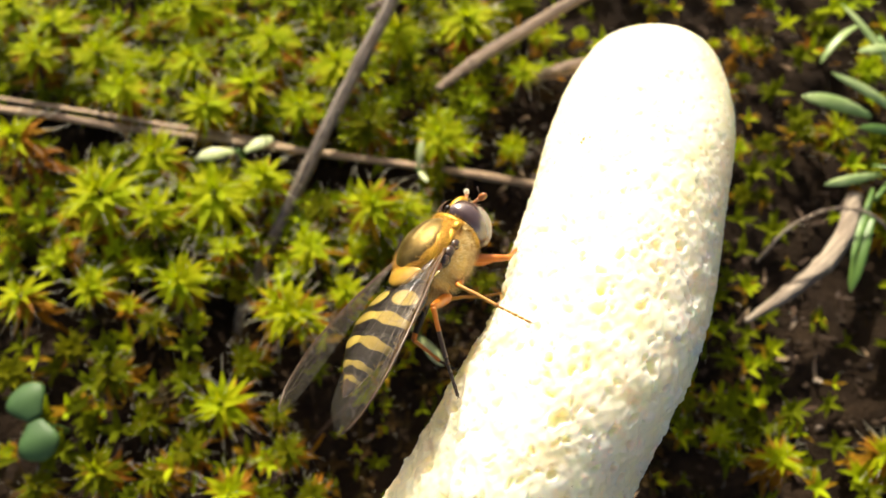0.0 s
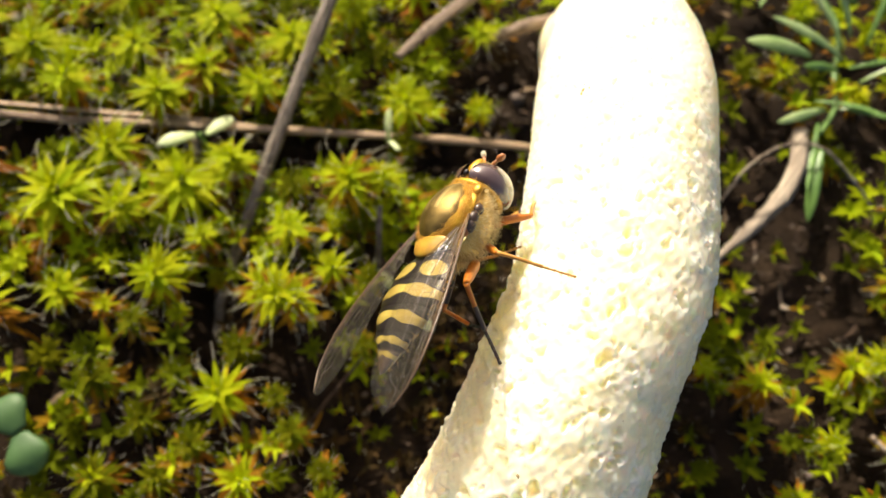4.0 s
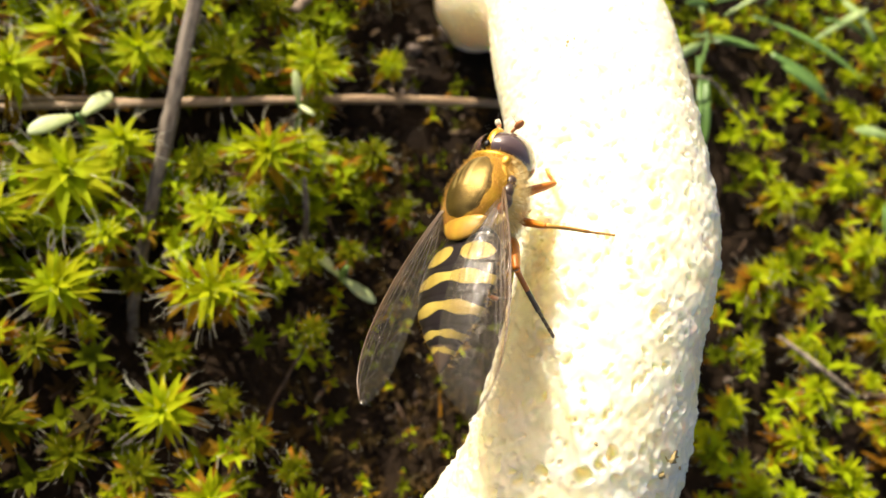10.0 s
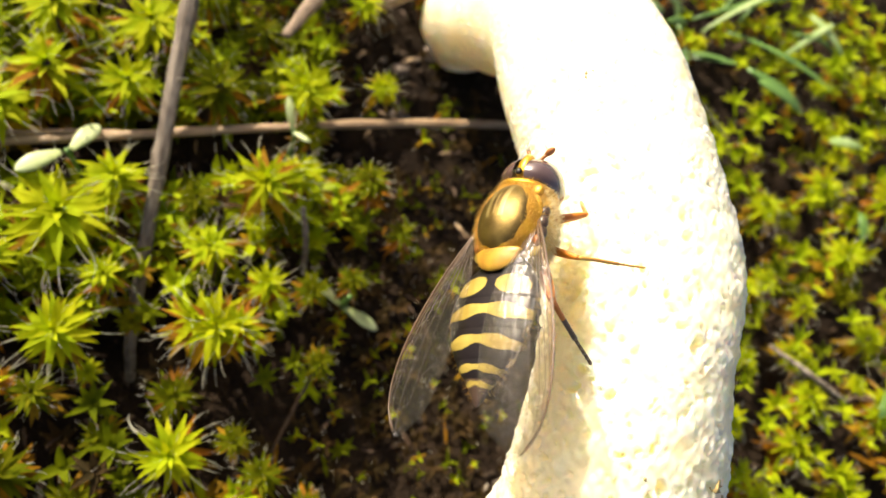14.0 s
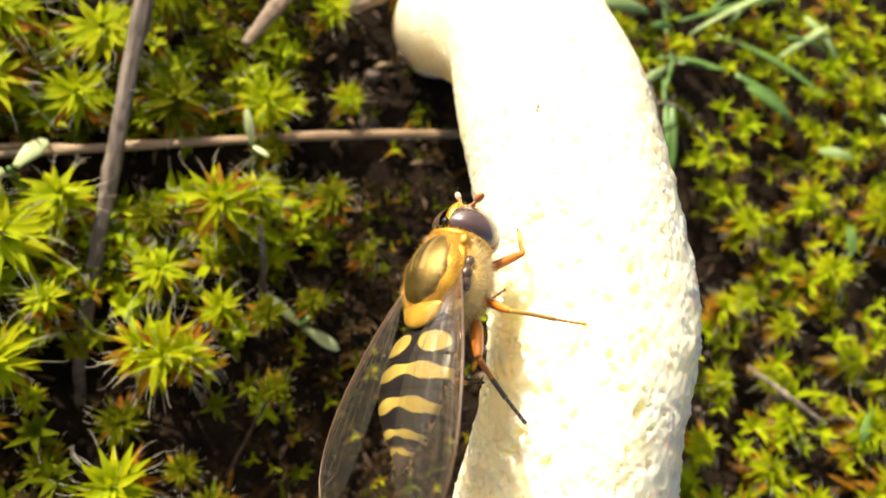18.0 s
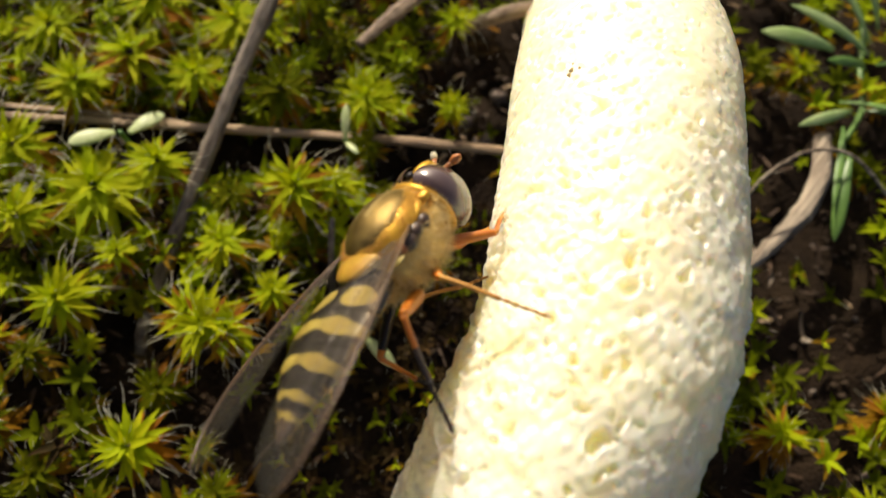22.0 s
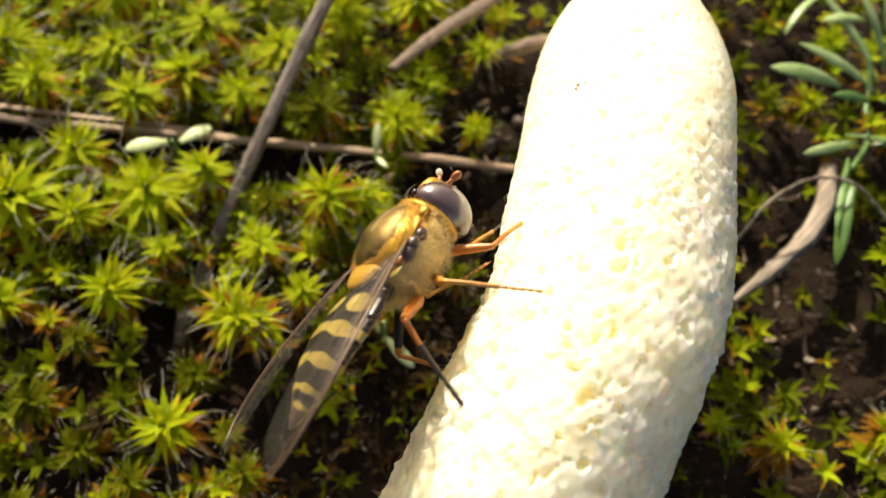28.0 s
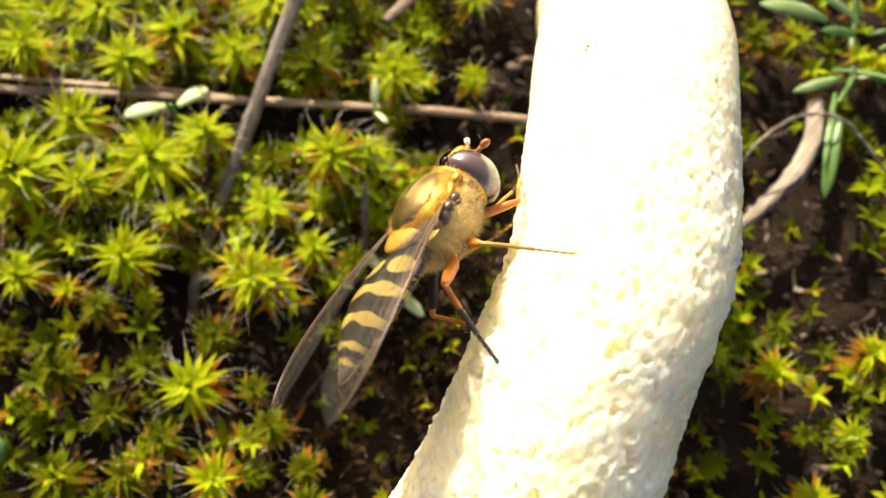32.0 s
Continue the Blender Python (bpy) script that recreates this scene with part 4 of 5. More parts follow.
def wing(fly, side, turn, roll):
    lead = spline([(1.42, -0.15), (2.00, -1.4), (2.72, -3.2), (3.22, -5.0), (3.42, -6.6), (3.22, -7.9), (2.60, -8.80)], 8)
    trail = spline([(1.30, -0.45), (1.00, -1.3), (0.50, -2.6), (0.30, -4.2), (0.48, -6.1), (1.05, -7.8), (2.38, -8.84)], 8)
    n, m = len(lead), 13

    def spot(i, c):
        i = min(max(i, 0), n - 1)
        k = int(i)
        f = i - k
        L = lead[k] * (1 - f) + lead[min(k + 1, n - 1)] * f
        R = trail[k] * (1 - f) + trail[min(k + 1, n - 1)] * f
        xy = L * (1 - c) + R * c
        s = i / (n - 1)
        z = 0.84 + 0.34 * math.sin(math.pi * min(1, s * 1.05)) + 0.05 * s + 0.05 * math.sin(c * 9 + s * 2) * math.sin(math.pi * s) - 0.16 * c * s
        return np.array((xy[0], xy[1], z))

    def place(V):
        c = np.array((1.36, -0.25, 0.84))
        rot = np.array((Euler((0, radians(roll), 0)).to_matrix() @ Euler((0, 0, radians(turn))).to_matrix()))
        V = (np.asarray(V) - c) @ rot.T + c
        if side < 0:
            V = (V - c) * 0.95 + c
        return V * np.array((side, 1, 1))

    top = np.array([spot(i, c) for i in range(n) for c in np.linspace(0, 1, m)])
    F = grid_faces(n, m)
    k = len(top)
    V = np.vstack([top + (0, 0, 0.006), top - (0, 0, 0.006)])
    F = F + [tuple(q + k for q in f[::-1]) for f in F]
    ob = ob_mesh("wing", place(V), F, WING, fly, "clear veined wing folded back with a faint brown tint")
    ob.visible_shadow = True

    def vein(i0, i1, c0, c1, r, mat, name="vein"):
        C = [spot(i, c) for i, c in zip(np.linspace(i0, i1, 14), np.linspace(c0, c1, 14))]
        VV, FF = tube(C, np.linspace(r, r * 0.5, 14) * (1.0 if name == "front_vein" else 0.62), 6)
        ob_mesh(name, place(VV), FF, mat, ob)

    e = n - 1
    # the brownish cell along the front edge
    strip = np.array([spot(i, c * (0.20 - 0.17 * min(1.0, i / (0.66 * e)))) for i in np.linspace(0, e * 0.74, 20) for c in (0.0, 0.5, 1.0)])
    ob_mesh("front_cell", place(strip + (0, 0, 0.014)), grid_faces(20, 3), FRONT_CELL, ob, "brownish clear cell along the wing's front edge")
    vein(0, e * 0.98, 0.0, 0.0, 0.060, COSTA, "front_vein")
    vein(0, e * 0.62, 0.22, 0.03, 0.040, COSTA)
    vein(0, e * 0.80, 0.30, 0.03, 0.034, COSTA)
    vein(e * 0.12, e * 0.97, 0.34, 0.04, 0.024, VEIN)
    vein(e * 0.16, e * 0.985, 0.44, 0.22, 0.022, VEIN)
    vein(e * 0.10, e * 0.80, 0.58, 0.52, 0.020, VEIN)
    vein(e * 0.10, e * 0.66, 0.74, 0.86, 0.018, VEIN)
    vein(e * 0.08, e * 0.40, 0.88, 0.98, 0.016, VEIN)
    vein(e * 0.44, e * 0.46, 0.30, 0.58, 0.018, VEIN, "cross_vein")
    vein(e * 0.80, e * 0.86, 0.50, 0.14, 0.018, VEIN, "cross_vein")
    vein(e * 0.66, e * 0.72, 0.80, 0.50, 0.016, VEIN, "cross_vein")


def leg(fly, name, coxa, knee, ankle, foot, mats, thick, label):
    """Thigh with shin and foot under it, turning about the hip."""
    c = np.array(coxa)
    K, A, E = (np.array(p) - c for p in (knee, ankle, foot))
    thigh, shin, toe = mats
    V, F = tube(spline([(0, 0, 0), K * 0.35, K * 0.75, K], 5), np.interp(np.linspace(0, 1, 16), (0, 0.2, 0.6, 0.9, 1), (thick * 0.8, thick * 1.2, thick * 1.05, thick * 0.75, thick * 0.7)), 9)
    MI = [1 if i >= 9 * 12 else 0 for i in range(len(F))]
    ob = ob_mesh(name, V, F, [thigh, ORANGE], fly, label, MI)
    ob.matrix_basis = Matrix.Translation(Vector(coxa) * MM)
    m = (K + A) / 2 + np.array((0, 0, 0.05))
    V, F = tube(spline([K, m, A], 7), np.interp(np.linspace(0, 1, 15), (0, 0.15, 0.8, 1), (thick * 0.62, thick * 0.55, thick * 0.5, thick * 0.55)), 8)
    MI = [1 if i >= 8 * 7 else 0 for i in range(len(F))]
    ob_mesh("shin", V, F, [shin[0], shin[1]], ob, "", MI)
    pieces = []
    for i in range(5):
        a, b = A + (E - A) * i / 5, A + (E - A) * (i + 0.93) / 5
        VV, FF = tube([a, (a + b) / 2, b], (thick * 0.30, thick * 0.36, thick * 0.42), 7)
        pieces.append((VV, FF, 0))
    for s in (-1, 1):
        VV, FF = spike(E, E + (E - A) / np.linalg.norm(E - A) * 0.12 + np.array((0.05 * s, 0.05 * s, -0.03)), 0.025)
        pieces.append((VV, FF, 0))
    V, F, MI = join(pieces)
    ob_mesh("foot", V, F, toe, ob)
    g = np.random.RandomState(3)
    pieces = []
    for i in range(46):
        p = K + (E - K) * g.uniform(0, 0.98) if i % 2 else K * g.uniform(0.2, 1)
        if i % 2:
            q = g.uniform(0, 1)
            p = K + (A - K) * q
        d = g.normal(size=3) * 0.12 * thick / 0.16 + (E - K) * 0.02
        pieces.append((*spike(p, p + d, 0.008), 0))
    V, F, _ = join(pieces)
    ob_mesh("bristles", V, F, toe, ob)
    return ob


def hoverfly():
    fly = thing("hoverfly", "black and yellow banded hoverfly clinging to a white stalk", "insect")
    fly.matrix_basis = REST
    # thorax
    V, F = blob((0, 0, 0.25), (1.50, 1.85, 1.42), 34, 48, lambda v: v * np.stack([1 - 0.06 * v[:, 1] / 1.85, 1 + 0 * v[:, 0], 1 + 0 * v[:, 0]], 1))
    ob_mesh("thorax", V, F, DUST, fly, "golden dusted chest")
    a = np.linspace(0.0, 1.0, 26)
    b = np.linspace(0, 2 * np.pi, 60, endpoint=False)
    V = []
    for q in a:
        for t in b:
            ex, ey = q * 1.44 * math.cos(t), q * 1.76 * math.sin(t)
            h = 1 - (ex / 1.56) ** 2 - (ey / 1.92) ** 2
            V.append((ex, ey, 0.22 + 1.47 * math.sqrt(max(h, 0.0)) + 0.015 * math.sin(9 * t) * q))
    ob_mesh("back_rim", V, grid_faces(26, 60, True), GOLD, fly, "golden rim round the back")
    V = []
    a = np.linspace(0, 1, 44)
    b = np.linspace(0, 2 * np.pi, 120, endpoint=False)
    for q in a:
        for t in b:
            ex, ey = q * 1.14 * math.cos(t), q * 1.44 * math.sin(t) + 0.05
            ex *= 1 - 0.05 * ey
            h = 1 - (ex / 1.55) ** 2 - (ey / 1.92) ** 2
            V.append((ex, ey, 0.26 + 1.49 * math.sqrt(max(h, 0.0)) - 0.06 * q ** 10 + 0.012 * math.cos(5.4 * ex) * (1 - q ** 3)))
    F = grid_faces(44, 120, True)
    mid = [np.mean([V[i] for i in f], axis=0) for f in F]
    stripe = [int(0.20 < abs(p[0]) < 0.40 and -0.3 < p[1] < 1.36 or abs(p[0]) < 0.04 and p[1] > -0.2) for p in mid]
    ob_mesh("back_plate", V, F, [BRONZE, PALE_BRONZE], fly, "shiny olive-bronze back with dull stripes", stripe)
    for s in (-1, 1):
        V, F = blob((s * 1.12, 0.28, 0.94), (0.30, 0.66, 0.11), 14, 18, lambda v: v + np.stack([0 * v[:, 0], 0 * v[:, 0], -0.5 * s * v[:, 0]], 1))
        ob_mesh("shoulder_ridge", V, F, GOLD, fly, "golden ridge above the wing")
        V, F = blob((s * 0.96, 1.20, 0.82), (0.36, 0.34, 0.20), 12, 16)
        ob_mesh("shoulder_knob", V, F, GOLD, fly, "golden shoulder knob")
        # plates of the flank, with dark seams between them
        for x, y, z, rx, ry, rz, mat in ((1.08, 0.98, 0.10, 0.42, 0.52, 0.66, DUST), (1.20, 0.06, 0.02, 0.38, 0.46, 0.60, DUST), (1.14, -0.86, 0.06, 0.38, 0.42, 0.52, DUST), (0.92, 0.52, -0.72, 0.42, 0.60, 0.46, DUST), (0.86, -0.62, -0.64, 0.42, 0.56, 0.42, DUST),
                                         (1.36, 0.34, 0.60, 0.18, 0.20, 0.18, DARK), (1.40, -0.12, 0.66, 0.20, 0.22, 0.18, DARK), (1.38, -0.52, 0.60, 0.20, 0.24, 0.20, DARK), (1.34, -0.86, 0.66, 0.15, 0.17, 0.14, RUST)):
            if mat is DUST:  # a low swelling on the chest
                c0, r0 = np.array((0, 0, 0.25)), np.array((1.50, 1.85, 1.42))
                n0 = (np.array((s * x, y, z)) - c0) / r0
                n0 /= np.linalg.norm(n0)
                u0 = np.cross(n0, (0, 0, 1))
                u0 /= np.linalg.norm(u0)
                v0 = np.cross(n0, u0)
                V = []
                for q in np.linspace(0, 1, 10):
                    for t in np.linspace(0, 2 * np.pi, 22, endpoint=False):
                        w0 = n0 + q * (u0 * math.cos(t) * ry * 0.60 + v0 * math.sin(t) * rz * 0.62) * (1 + 0.1 * math.cos(3 * t + x))
                        V.append(c0 + r0 * w0 / np.linalg.norm(w0) * (1.024 - 0.044 * q ** 3))
                F = grid_faces(10, 22, True)
            else:
                V, F = blob((s * (x + 0.02), y, z - 0.06), (rx * 1.1, ry * 1.4, rz * 1.25), 14, 18)
            ob_mesh("flank_plate" if mat is DUST else "hinge_plate", V, F, mat, fly, "golden dusted plate" if mat is DUST else "dark shiny plate at the wing's root")
        V, F = blob((s * 1.25, -1.15, 0.50), (0.28, 0.34, 0.07), 10, 14)
        ob_mesh("calypter", V, F, YELLOW, fly, "pale flap behind the wing hinge")
    V, F = blob((0, -1.46, 1.02), (0.98, 0.74, 0.22), 18, 30, lambda v: np.stack([v[:, 0] * (1 + 0.12 * (v[:, 1] > 0)), v[:, 1] * np.where(v[:, 1] > 0, 0.4, 1), v[:, 2] - 0.12 * v[:, 0] ** 2 - 0.10 * v[:, 1] ** 2], 1))
    ob_mesh("scutellum", V, F, WAX, fly, "waxy ochre-yellow shield")
    V, F = blob((0, -1.62, 0.30), (0.95, 0.45, 0.65), 12, 18)
    ob_mesh("waist", V, F, BLACK, fly)
    fuzz(fly, (0, 0, 0.25), (1.59, 1.96, 1.50), 3600, 1, lambda p, m: -1.05 < p[2] < 0.55, 0.32, "flank_fuzz", PALE_FUZZ, 0.009)
    fuzz(fly, (0, 0, 0.27), (1.52, 1.88, 1.45), 3000, 2, lambda p, m: p[2] > 0.5 and (p[0] / 1.2) ** 2 + (p[1] / 1.55) ** 2 > 0.80, 0.22, "margin_fuzz")
    # head
    head = ob_mesh("head", *blob((0, 1.64, 0.08), (1.25, 0.40, 1.20), 20, 34), GOLD, fly, "golden rear of the head")
    ob_mesh("face", *blob((0, 2.26, -0.14), (0.62, 0.90, 1.12), 20, 28, lambda v: v * (1 + 0.12 * np.exp(-((v[:, 2:3] + 0.15) / 0.25) ** 2) * (v[:, 1:2] > 0.4))), FACE, head, "yellow face")
    for s in (-1, 1):
        # half of a broad cap, flat towards the middle of the head
        A, B = np.meshgrid(np.linspace(0.02, np.pi - 0.02, 34), np.linspace(-np.pi / 2, np.pi / 2, 36), indexing="ij")
        x = np.sin(A) * np.cos(B)
        z = np.sin(A) * np.sin(B)
        y = np.cos(A)
        inner = 0.25 + 0.34 * np.maximum(y, 0) * np.clip(1.0 - z, 0, 1)
        V = np.stack([s * (inner + (1.25 - inner) * x ** 0.9), 2.12 + y * np.where(y > 0, 1.0, 0.60) * (1 - 0.06 * x), 0.06 + 1.25 * z - 0.10 * x], -1).reshape(-1, 3)
        ob_mesh("eye", V, grid_faces(34, 36), EYE, head, "large glossy purple-brown compound eye")
        hinge = np.array((s * 0.13, 3.06, 0.46))
        end = hinge + ((0.40, 0.30, 0.10) if s > 0 else (-0.14, 0.34, 0.24))
        V, F = tube([hinge, hinge * 0.5 + end * 0.5 + (0, -0.05, 0), end], (0.07, 0.07, 0.09), 8)
        ant = ob_mesh("antenna", V, F, RUST, head, "short rust-brown antenna" if s > 0 else "short antenna with a pale club")
        d = (end - hinge) / np.linalg.norm(end - hinge)
        V, F = blob((0, 0, 0), (0.13, 0.24, 0.16) if s > 0 else (0.12, 0.16, 0.13), 12, 16)
        q = np.array(Vector(d).to_track_quat("Y", "Z").to_matrix())
        # the left club is pale, the right one rust-brown
        ob_mesh("club", V @ q.T + end + d * 0.12, F, RUST if s > 0 else HAIR, ant)
        V, F = tube([end, end + (s * 0.02, 0.10, 0.18), end + (-s * 0.14, 0.28, 0.40)], (0.022, 0.015, 0.006), 5)
        ob_mesh("arista", V, F, DARK, ant, "thin black bristle")
    neck = Matrix.Translation(Vector((0, 1.7, 0.15)) * MM)
    head.matrix_basis = neck @ pose(0, 0, 0, 0, 9, -6) @ neck.inverted()
    ob_mesh("crown", *blob((0, 2.06, 1.24), (0.13, 0.15, 0.10), 10, 14), BLACK, head, "black triangle between the eyes")
    ob_mesh("brow", *blob((0, 2.45, 0.78), (0.34, 0.66, 0.42), 14, 18), GOLD, head, "golden brow")
    V, F = tube(spline([(0, 2.7, -0.7), (0, 2.76, -1.1), (0.02, 2.74, -1.3), (0.04, 2.70, -1.45)], 5), (0.24, 0.2, 0.17, 0.22), 9)
    ob_mesh("proboscis", V, F, DARK, head, "short dark folded proboscis")
    fuzz(head, (0, 1.64, 0.08), (1.26, 0.41, 1.21), 420, 4, lambda p, m: p[1] < 1.80, 0.13, "collar_fuzz")
    fuzz(head, (0, 2.45, -0.02), (0.58, 0.86, 1.14), 260, 5, lambda p, m: p[1] > 2.75, 0.14, "face_fuzz", PALE_FUZZ)
    abdomen(fly)
    wing(fly, 1, 1.0, 4.0)
    wing(fly, -1, 3.5, 11.0)
    return fly


def limbs(fly):
    """Six legs: hip, knee, ankle in the fly's space, and where each foot holds the stalk."""
    inv = REST.inverted()
    spec = [
        ("middle_leg", (0.70, -0.20, -1.05), (2.0, -0.80, -0.85), (3.88, 9.10, 19.62), (ORANGE, (AMBER, AMBER), AMBER), 0.145, "orange middle leg stretched out over the stalk"),
        ("hind_leg", (0.70, -1.10, -0.95), (1.55, -2.55, -0.55), (0.76, 6.22, 18.10), (ORANGE, (ORANGE, DARK), DARK), 0.20, "orange hind leg with a dark brown shin"),
        ("front_leg", (0.55, 1.10, -1.00), (1.05, 2.25, -1.95), FRONT[0][1:], (ORANGE, (ORANGE, AMBER), DARK), 0.16, "orange front leg dabbing at the stalk"),
        ("middle_leg", (-0.70, -0.20, -1.05), (-1.5, -0.10, -2.0), MID_LEFT, (AMBER, (AMBER, AMBER), AMBER), 0.14, "pale amber leg reaching under the body"),
        ("hind_leg", (-0.70, -1.10, -0.95), (-1.2, -2.70, -1.9), HIND_LEFT, (BLACK, (ORANGE, ORANGE), BLACK), 0.16, "orange and black far hind leg"),
        ("front_leg", (-0.55, 1.10, -1.00), (-0.9, 2.2, -2.1), FRONT_LEFT, (ORANGE, (ORANGE, AMBER), DARK), 0.15, "orange far front leg"),
    ]
    for name, hip, knee, foot, mats, thick, label in spec:
        f = inv @ (Vector(foot) * MM) / MM
        k = Vector(knee)
        ankle = k.lerp(f, 0.56) + (k - Vector(hip)).normalized() * 0.12
        ob = leg(fly, name, hip, knee, tuple(ankle), tuple(f), mats, thick, label)
        LEGS.append((ob, Vector(hip) * MM, Vector(f) * MM, foot))


MID_LEFT, HIND_LEFT, FRONT_LEFT = (2.7, 11.7, 16.6), (0.9, 8.3, 15.3), (3.9, 14.8, 14.2)
# where the near front foot reaches, in time
FRONT = [(0.0, 3.42, 14.49, 15.87), (4.0, 3.44, 14.25, 16.42), (4.8, 4.00, 14.75, 17.23), (6.0, 3.62, 14.44, 16.71), (9.0, 3.50, 13.56, 16.69), (11.4, 3.60, 13.70, 16.80), (11.8, 4.30, 12.20, 18.60),
         (12.0, 4.23, 11.52, 19.14), (12.4, 4.20, 11.90, 18.80), (13.0, 3.80, 13.60, 17.00), (14.0, 4.00, 13.50, 16.90), (17.0, 3.45, 13.95, 16.70), (18.5, 3.95, 14.30, 17.05), (19.0, 3.98, 14.76, 17.12),
         (21.0, 2.95, 14.70, 16.40), (22.0, 3.30, 14.30, 16.30), (22.4, 4.90, 13.90, 18.30), (22.6, 4.93, 13.51, 18.94), (23.2, 3.90, 13.30, 18.00), (24.0, 3.95, 14.20, 17.90), (25.0, 3.85, 14.78, 17.27),
         (27.0, 3.40, 13.51, 17.28), (28.0, 3.20, 12.93, 17.47), (29.0, 3.08, 12.93, 17.38), (29.3, 3.32, 13.15, 17.47), (29.6, 4.10, 13.30, 18.20), (29.9, 3.43, 13.35, 17.47), (32.0, 3.08, 14.40, 16.10)]
FLY_ROWS = [
    (0.0, -0.12, 12.50, 18.06, -12.6, -47.3, -20.8),
    (0.5, -0.16, 12.46, 18.12, -12.3, -47.2, -21.2),
    (1.0, -0.20, 12.39, 18.23, -11.8, -47.0, -22.0),
    (1.5, -0.25, 12.27, 18.44, -11.5, -46.5, -23.2),
    (2.0, -0.30, 12.18, 18.61, -11.5, -46.1, -23.4),
    (2.5, -0.32, 12.09, 18.71, -10.8, -45.8, -23.0),
    (4.5, -0.12, 11.84, 18.84, -8.5, -54.5, -26.9),
    (5.0, -0.18, 11.84, 18.83, -7.6, -55.5, -27.3),
    (5.5, -0.18, 11.84, 18.85, -7.6, -55.8, -27.7),
    (6.0, -0.24, 11.80, 18.93, -7.2, -56.1, -28.1),
    (6.5, -0.32, 11.68, 18.99, -7.6, -56.2, -27.4),
    (7.0, -0.23, 11.65, 19.02, -8.5, -56.3, -27.4),
    (7.5, -0.21, 11.69, 19.02, -9.6, -56.9, -27.5),
    (8.0, -0.21, 11.70, 19.02, -9.8, -57.1, -27.8),
    (8.5, -0.21, 11.68, 19.06, -9.7, -57.2, -28.3),
    (9.0, -0.25, 11.60, 19.10, -9.1, -57.8, -28.9),
    (9.5, -0.29, 11.58, 19.12, -9.1, -58.7, -28.8),
    (10.0, -0.30, 11.58, 19.10, -9.8, -58.6, -28.4),
    (10.5, -0.30, 11.60, 19.12, -11.0, -58.2, -27.7),
    (11.0, -0.34, 11.54, 19.15, -10.1, -58.1, -29.4),
    (11.5, -0.46, 11.40, 19.15, -5.8, -58.4, -36.2),
    (12.0, -0.48, 11.50, 19.07, -1.8, -58.3, -42.3),
    (12.5, -0.28, 11.88, 19.07, -3.0, -58.2, -40.6),
    (13.0, -0.24, 11.97, 19.03, -4.1, -58.8, -38.6),
    (13.5, -0.38, 11.94, 19.00, -4.2, -59.3, -36.7),
    (14.0, -0.40, 12.02, 19.09, -4.1, -58.2, -35.5),
    (14.5, -0.28, 11.99, 19.09, -4.0, -58.2, -34.3),
    (16.5, -0.28, 12.21, 18.65, -10.3, -63.2, -29.2),
    (17.0, -0.29, 12.31, 18.67, -12.7, -64.4, -27.5),
    (17.5, -0.32, 12.33, 18.77, -14.1, -64.9, -25.3),
    (18.0, -0.33, 12.20, 18.76, -15.3, -65.2, -24.3),
    (18.5, -0.30, 12.15, 18.69, -17.3, -64.4, -22.3),
    (19.0, -0.26, 12.19, 18.58, -20.2, -62.5, -18.4),
    (19.5, -0.19, 12.26, 18.43, -24.2, -59.4, -13.0),
    (20.0, -0.19, 12.21, 18.34, -24.4, -57.6, -12.1),
    (20.5, -0.20, 12.17, 18.30, -23.4, -56.4, -12.9),
    (21.0, -0.19, 12.16, 18.24, -23.0, -54.8, -13.4),
    (21.5, -0.18, 12.19, 18.17, -21.2, -53.2, -14.9),
    (22.0, -0.16, 12.25, 18.21, -17.2, -52.3, -19.7),
    (22.5, 0.10, 12.39, 18.38, -12.8, -52.7, -25.7),
    (23.0, 0.16, 12.14, 18.41, -7.7, -53.5, -30.7),
    (23.5, 0.02, 11.99, 18.51, -5.6, -53.7, -31.6),
    (24.0, -0.16, 11.99, 18.58, -4.8, -53.9, -30.3),
    (24.5, -0.33, 11.87, 18.59, -2.4, -54.6, -33.2),
    (25.0, -0.31, 11.86, 18.56, -1.7, -54.9, -35.1),
    (25.5, -0.27, 11.87, 18.63, -0.3, -54.8, -36.4),
    (27.5, -0.66, 11.36, 18.14, -7.2, -56.0, -28.8),
    (28.0, -0.77, 11.30, 18.09, -6.0, -56.3, -28.6),
    (28.5, -0.80, 11.37, 17.95, -4.9, -56.0, -29.5),
    (29.0, -0.75, 11.48, 17.77, -5.6, -56.0, -29.6),
    (29.5, -0.60, 11.57, 17.58, -8.8, -56.5, -28.0),
    (30.0, -0.53, 11.62, 17.57, -10.0, -56.7, -27.7),
    (30.5, -0.52, 11.56, 17.68, -10.6, -56.7, -27.1),
    (31.0, -0.60, 11.45, 17.86, -11.4, -56.6, -25.7),
    (31.5, -0.62, 11.37, 18.04, -12.7, -57.1, -24.5),
    (32.0, -0.60, 11.32, 18.25, -13.5, -57.9, -24.0),
]


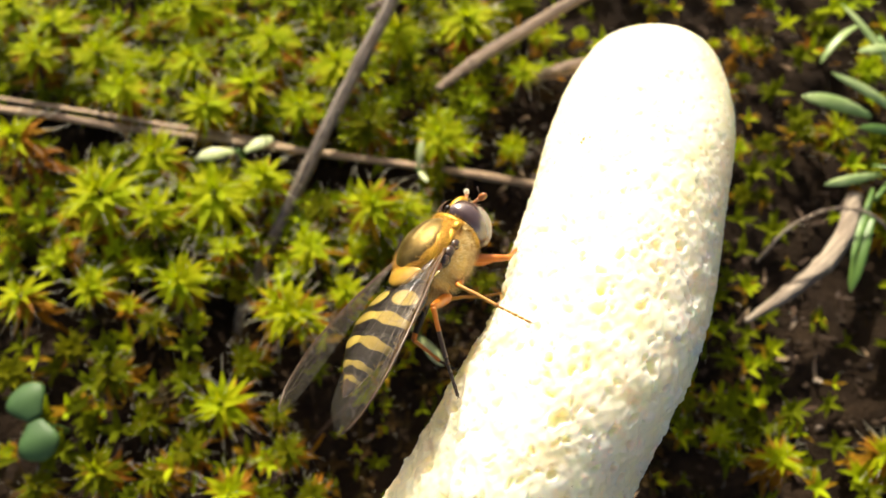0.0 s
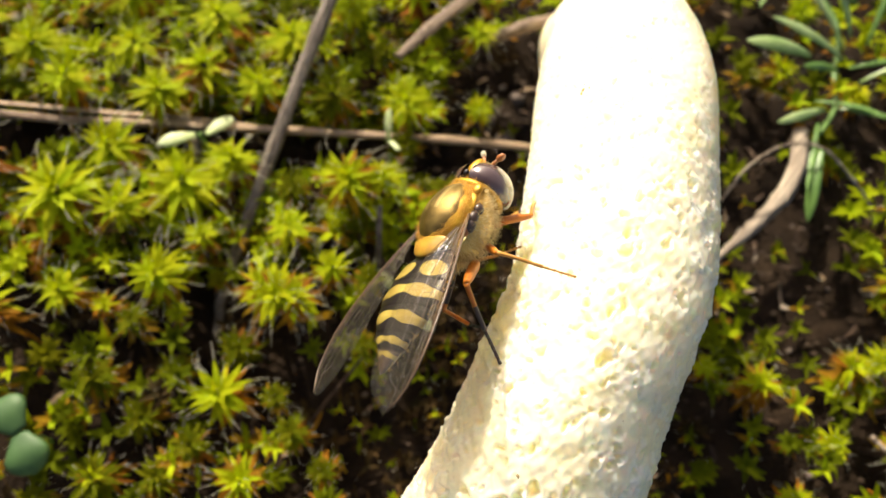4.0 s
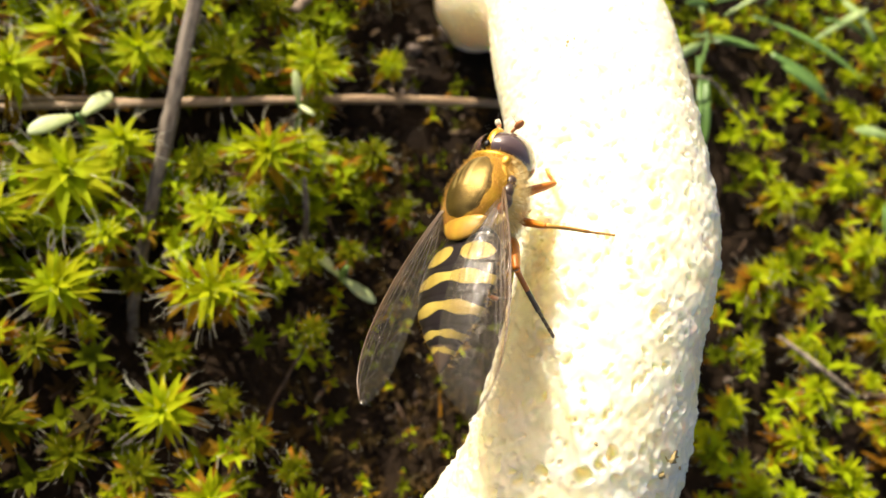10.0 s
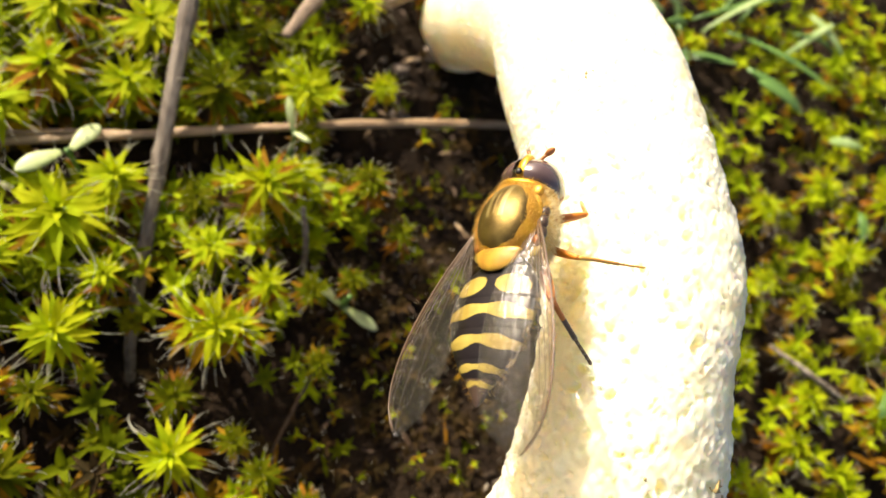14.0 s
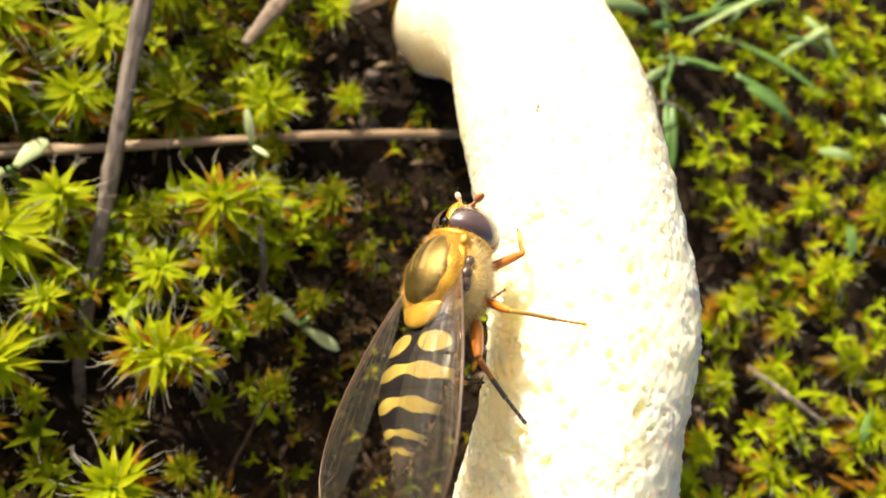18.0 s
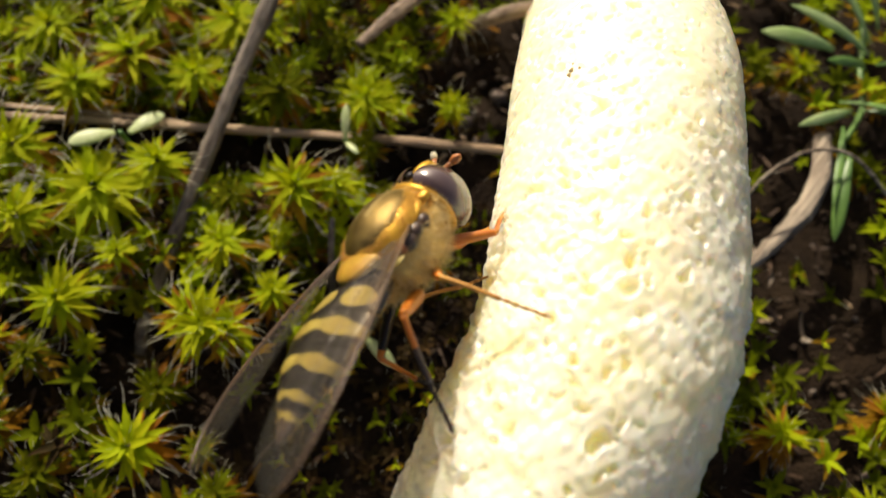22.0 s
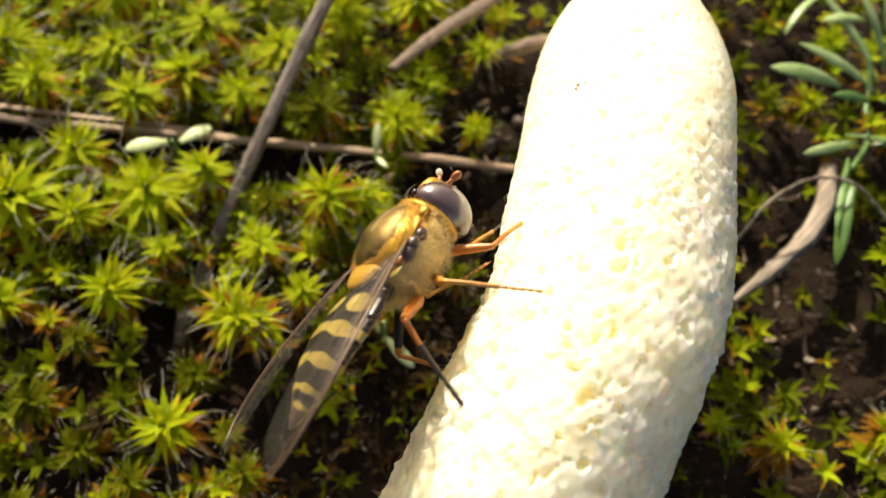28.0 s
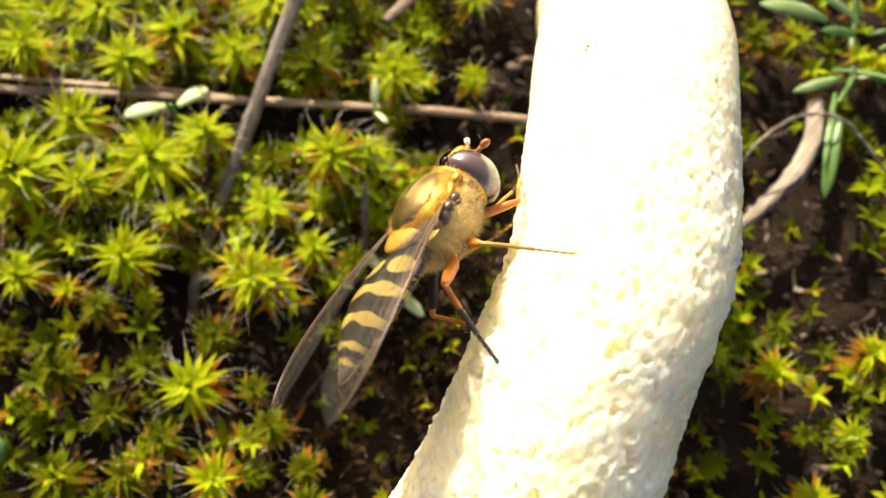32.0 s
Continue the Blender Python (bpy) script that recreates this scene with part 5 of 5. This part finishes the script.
def between(rows, t):
    for a, b in zip(rows, rows[1:]):
        if a[0] <= t <= b[0]:
            f = (t - a[0]) / (b[0] - a[0])
            return Vector([p + (q - p) * f for p, q in zip(a[1:], b[1:])])
    return Vector(rows[-1][1:])


def drop_of_liquid():
    ob = ob_mesh("droplet", *blob((0, 0, 0), (0.38, 0.38, 0.38), 14, 20), DROP)
    return tagged(ob, "clear round droplet leaving the fly's tail", "droplet")


def motions():
    rows = [(t, pose(x * MM, y * MM, z * MM, rx, ry, rz)) for t, x, y, z, rx, ry, rz in FLY_ROWS]
    walk(fly, rows)
    for ob, hip, foot, hold in LEGS:
        moving = ob is LEGS[2][0]
        out = []
        times = sorted({t for t, _ in rows} | ({r[0] for r in FRONT} if moving else set()))
        for t in times:
            m = dict(rows).get(t)
            if m is None:
                a = max((r for r in rows if r[0] < t), key=lambda r: r[0])
                b = min((r for r in rows if r[0] > t), key=lambda r: r[0])
                m = a[1].lerp(b[1], (t - a[0]) / (b[0] - a[0]))
            aim = between(FRONT, t) * MM if moving else Vector(hold) * MM
            way = m.inverted() @ aim - hip
            out.append((t, Matrix.Translation(hip) @ (foot - hip).rotation_difference(way).to_matrix().to_4x4()))
        walk(ob, out)
    table = dict(rows)
    inside, tail = Vector((0, -4.6, 0.2)) * MM, Vector((0, -7.28, 0.0)) * MM
    out = [(t, Matrix.Translation(m @ inside)) for t, m in rows if t <= 11.0]
    m = table[11.5]
    out += [(11.2, Matrix.Translation(m @ inside)), (11.4, Matrix.Translation(m @ tail)), (11.6, Matrix.Translation(m @ tail)), (11.83, Matrix.Translation(table[12.0] @ tail))]
    p = table[12.0] @ tail
    low = Vector((p.x - 1.5 * MM, p.y - 0.6 * MM, (hill(p.x / MM - 1.5, p.y / MM - 0.6) + 0.2) * MM))
    out += [(11.9, Matrix.Translation(p.lerp(low, 0.2))), (12.0, Matrix.Translation(low)), (32.0, Matrix.Translation(low))]
    walk(droplet, out)


ground()
fungus()
fly = hoverfly()
limbs(fly)
droplet = drop_of_liquid()
debris()
seedlings()
moss()
motions()
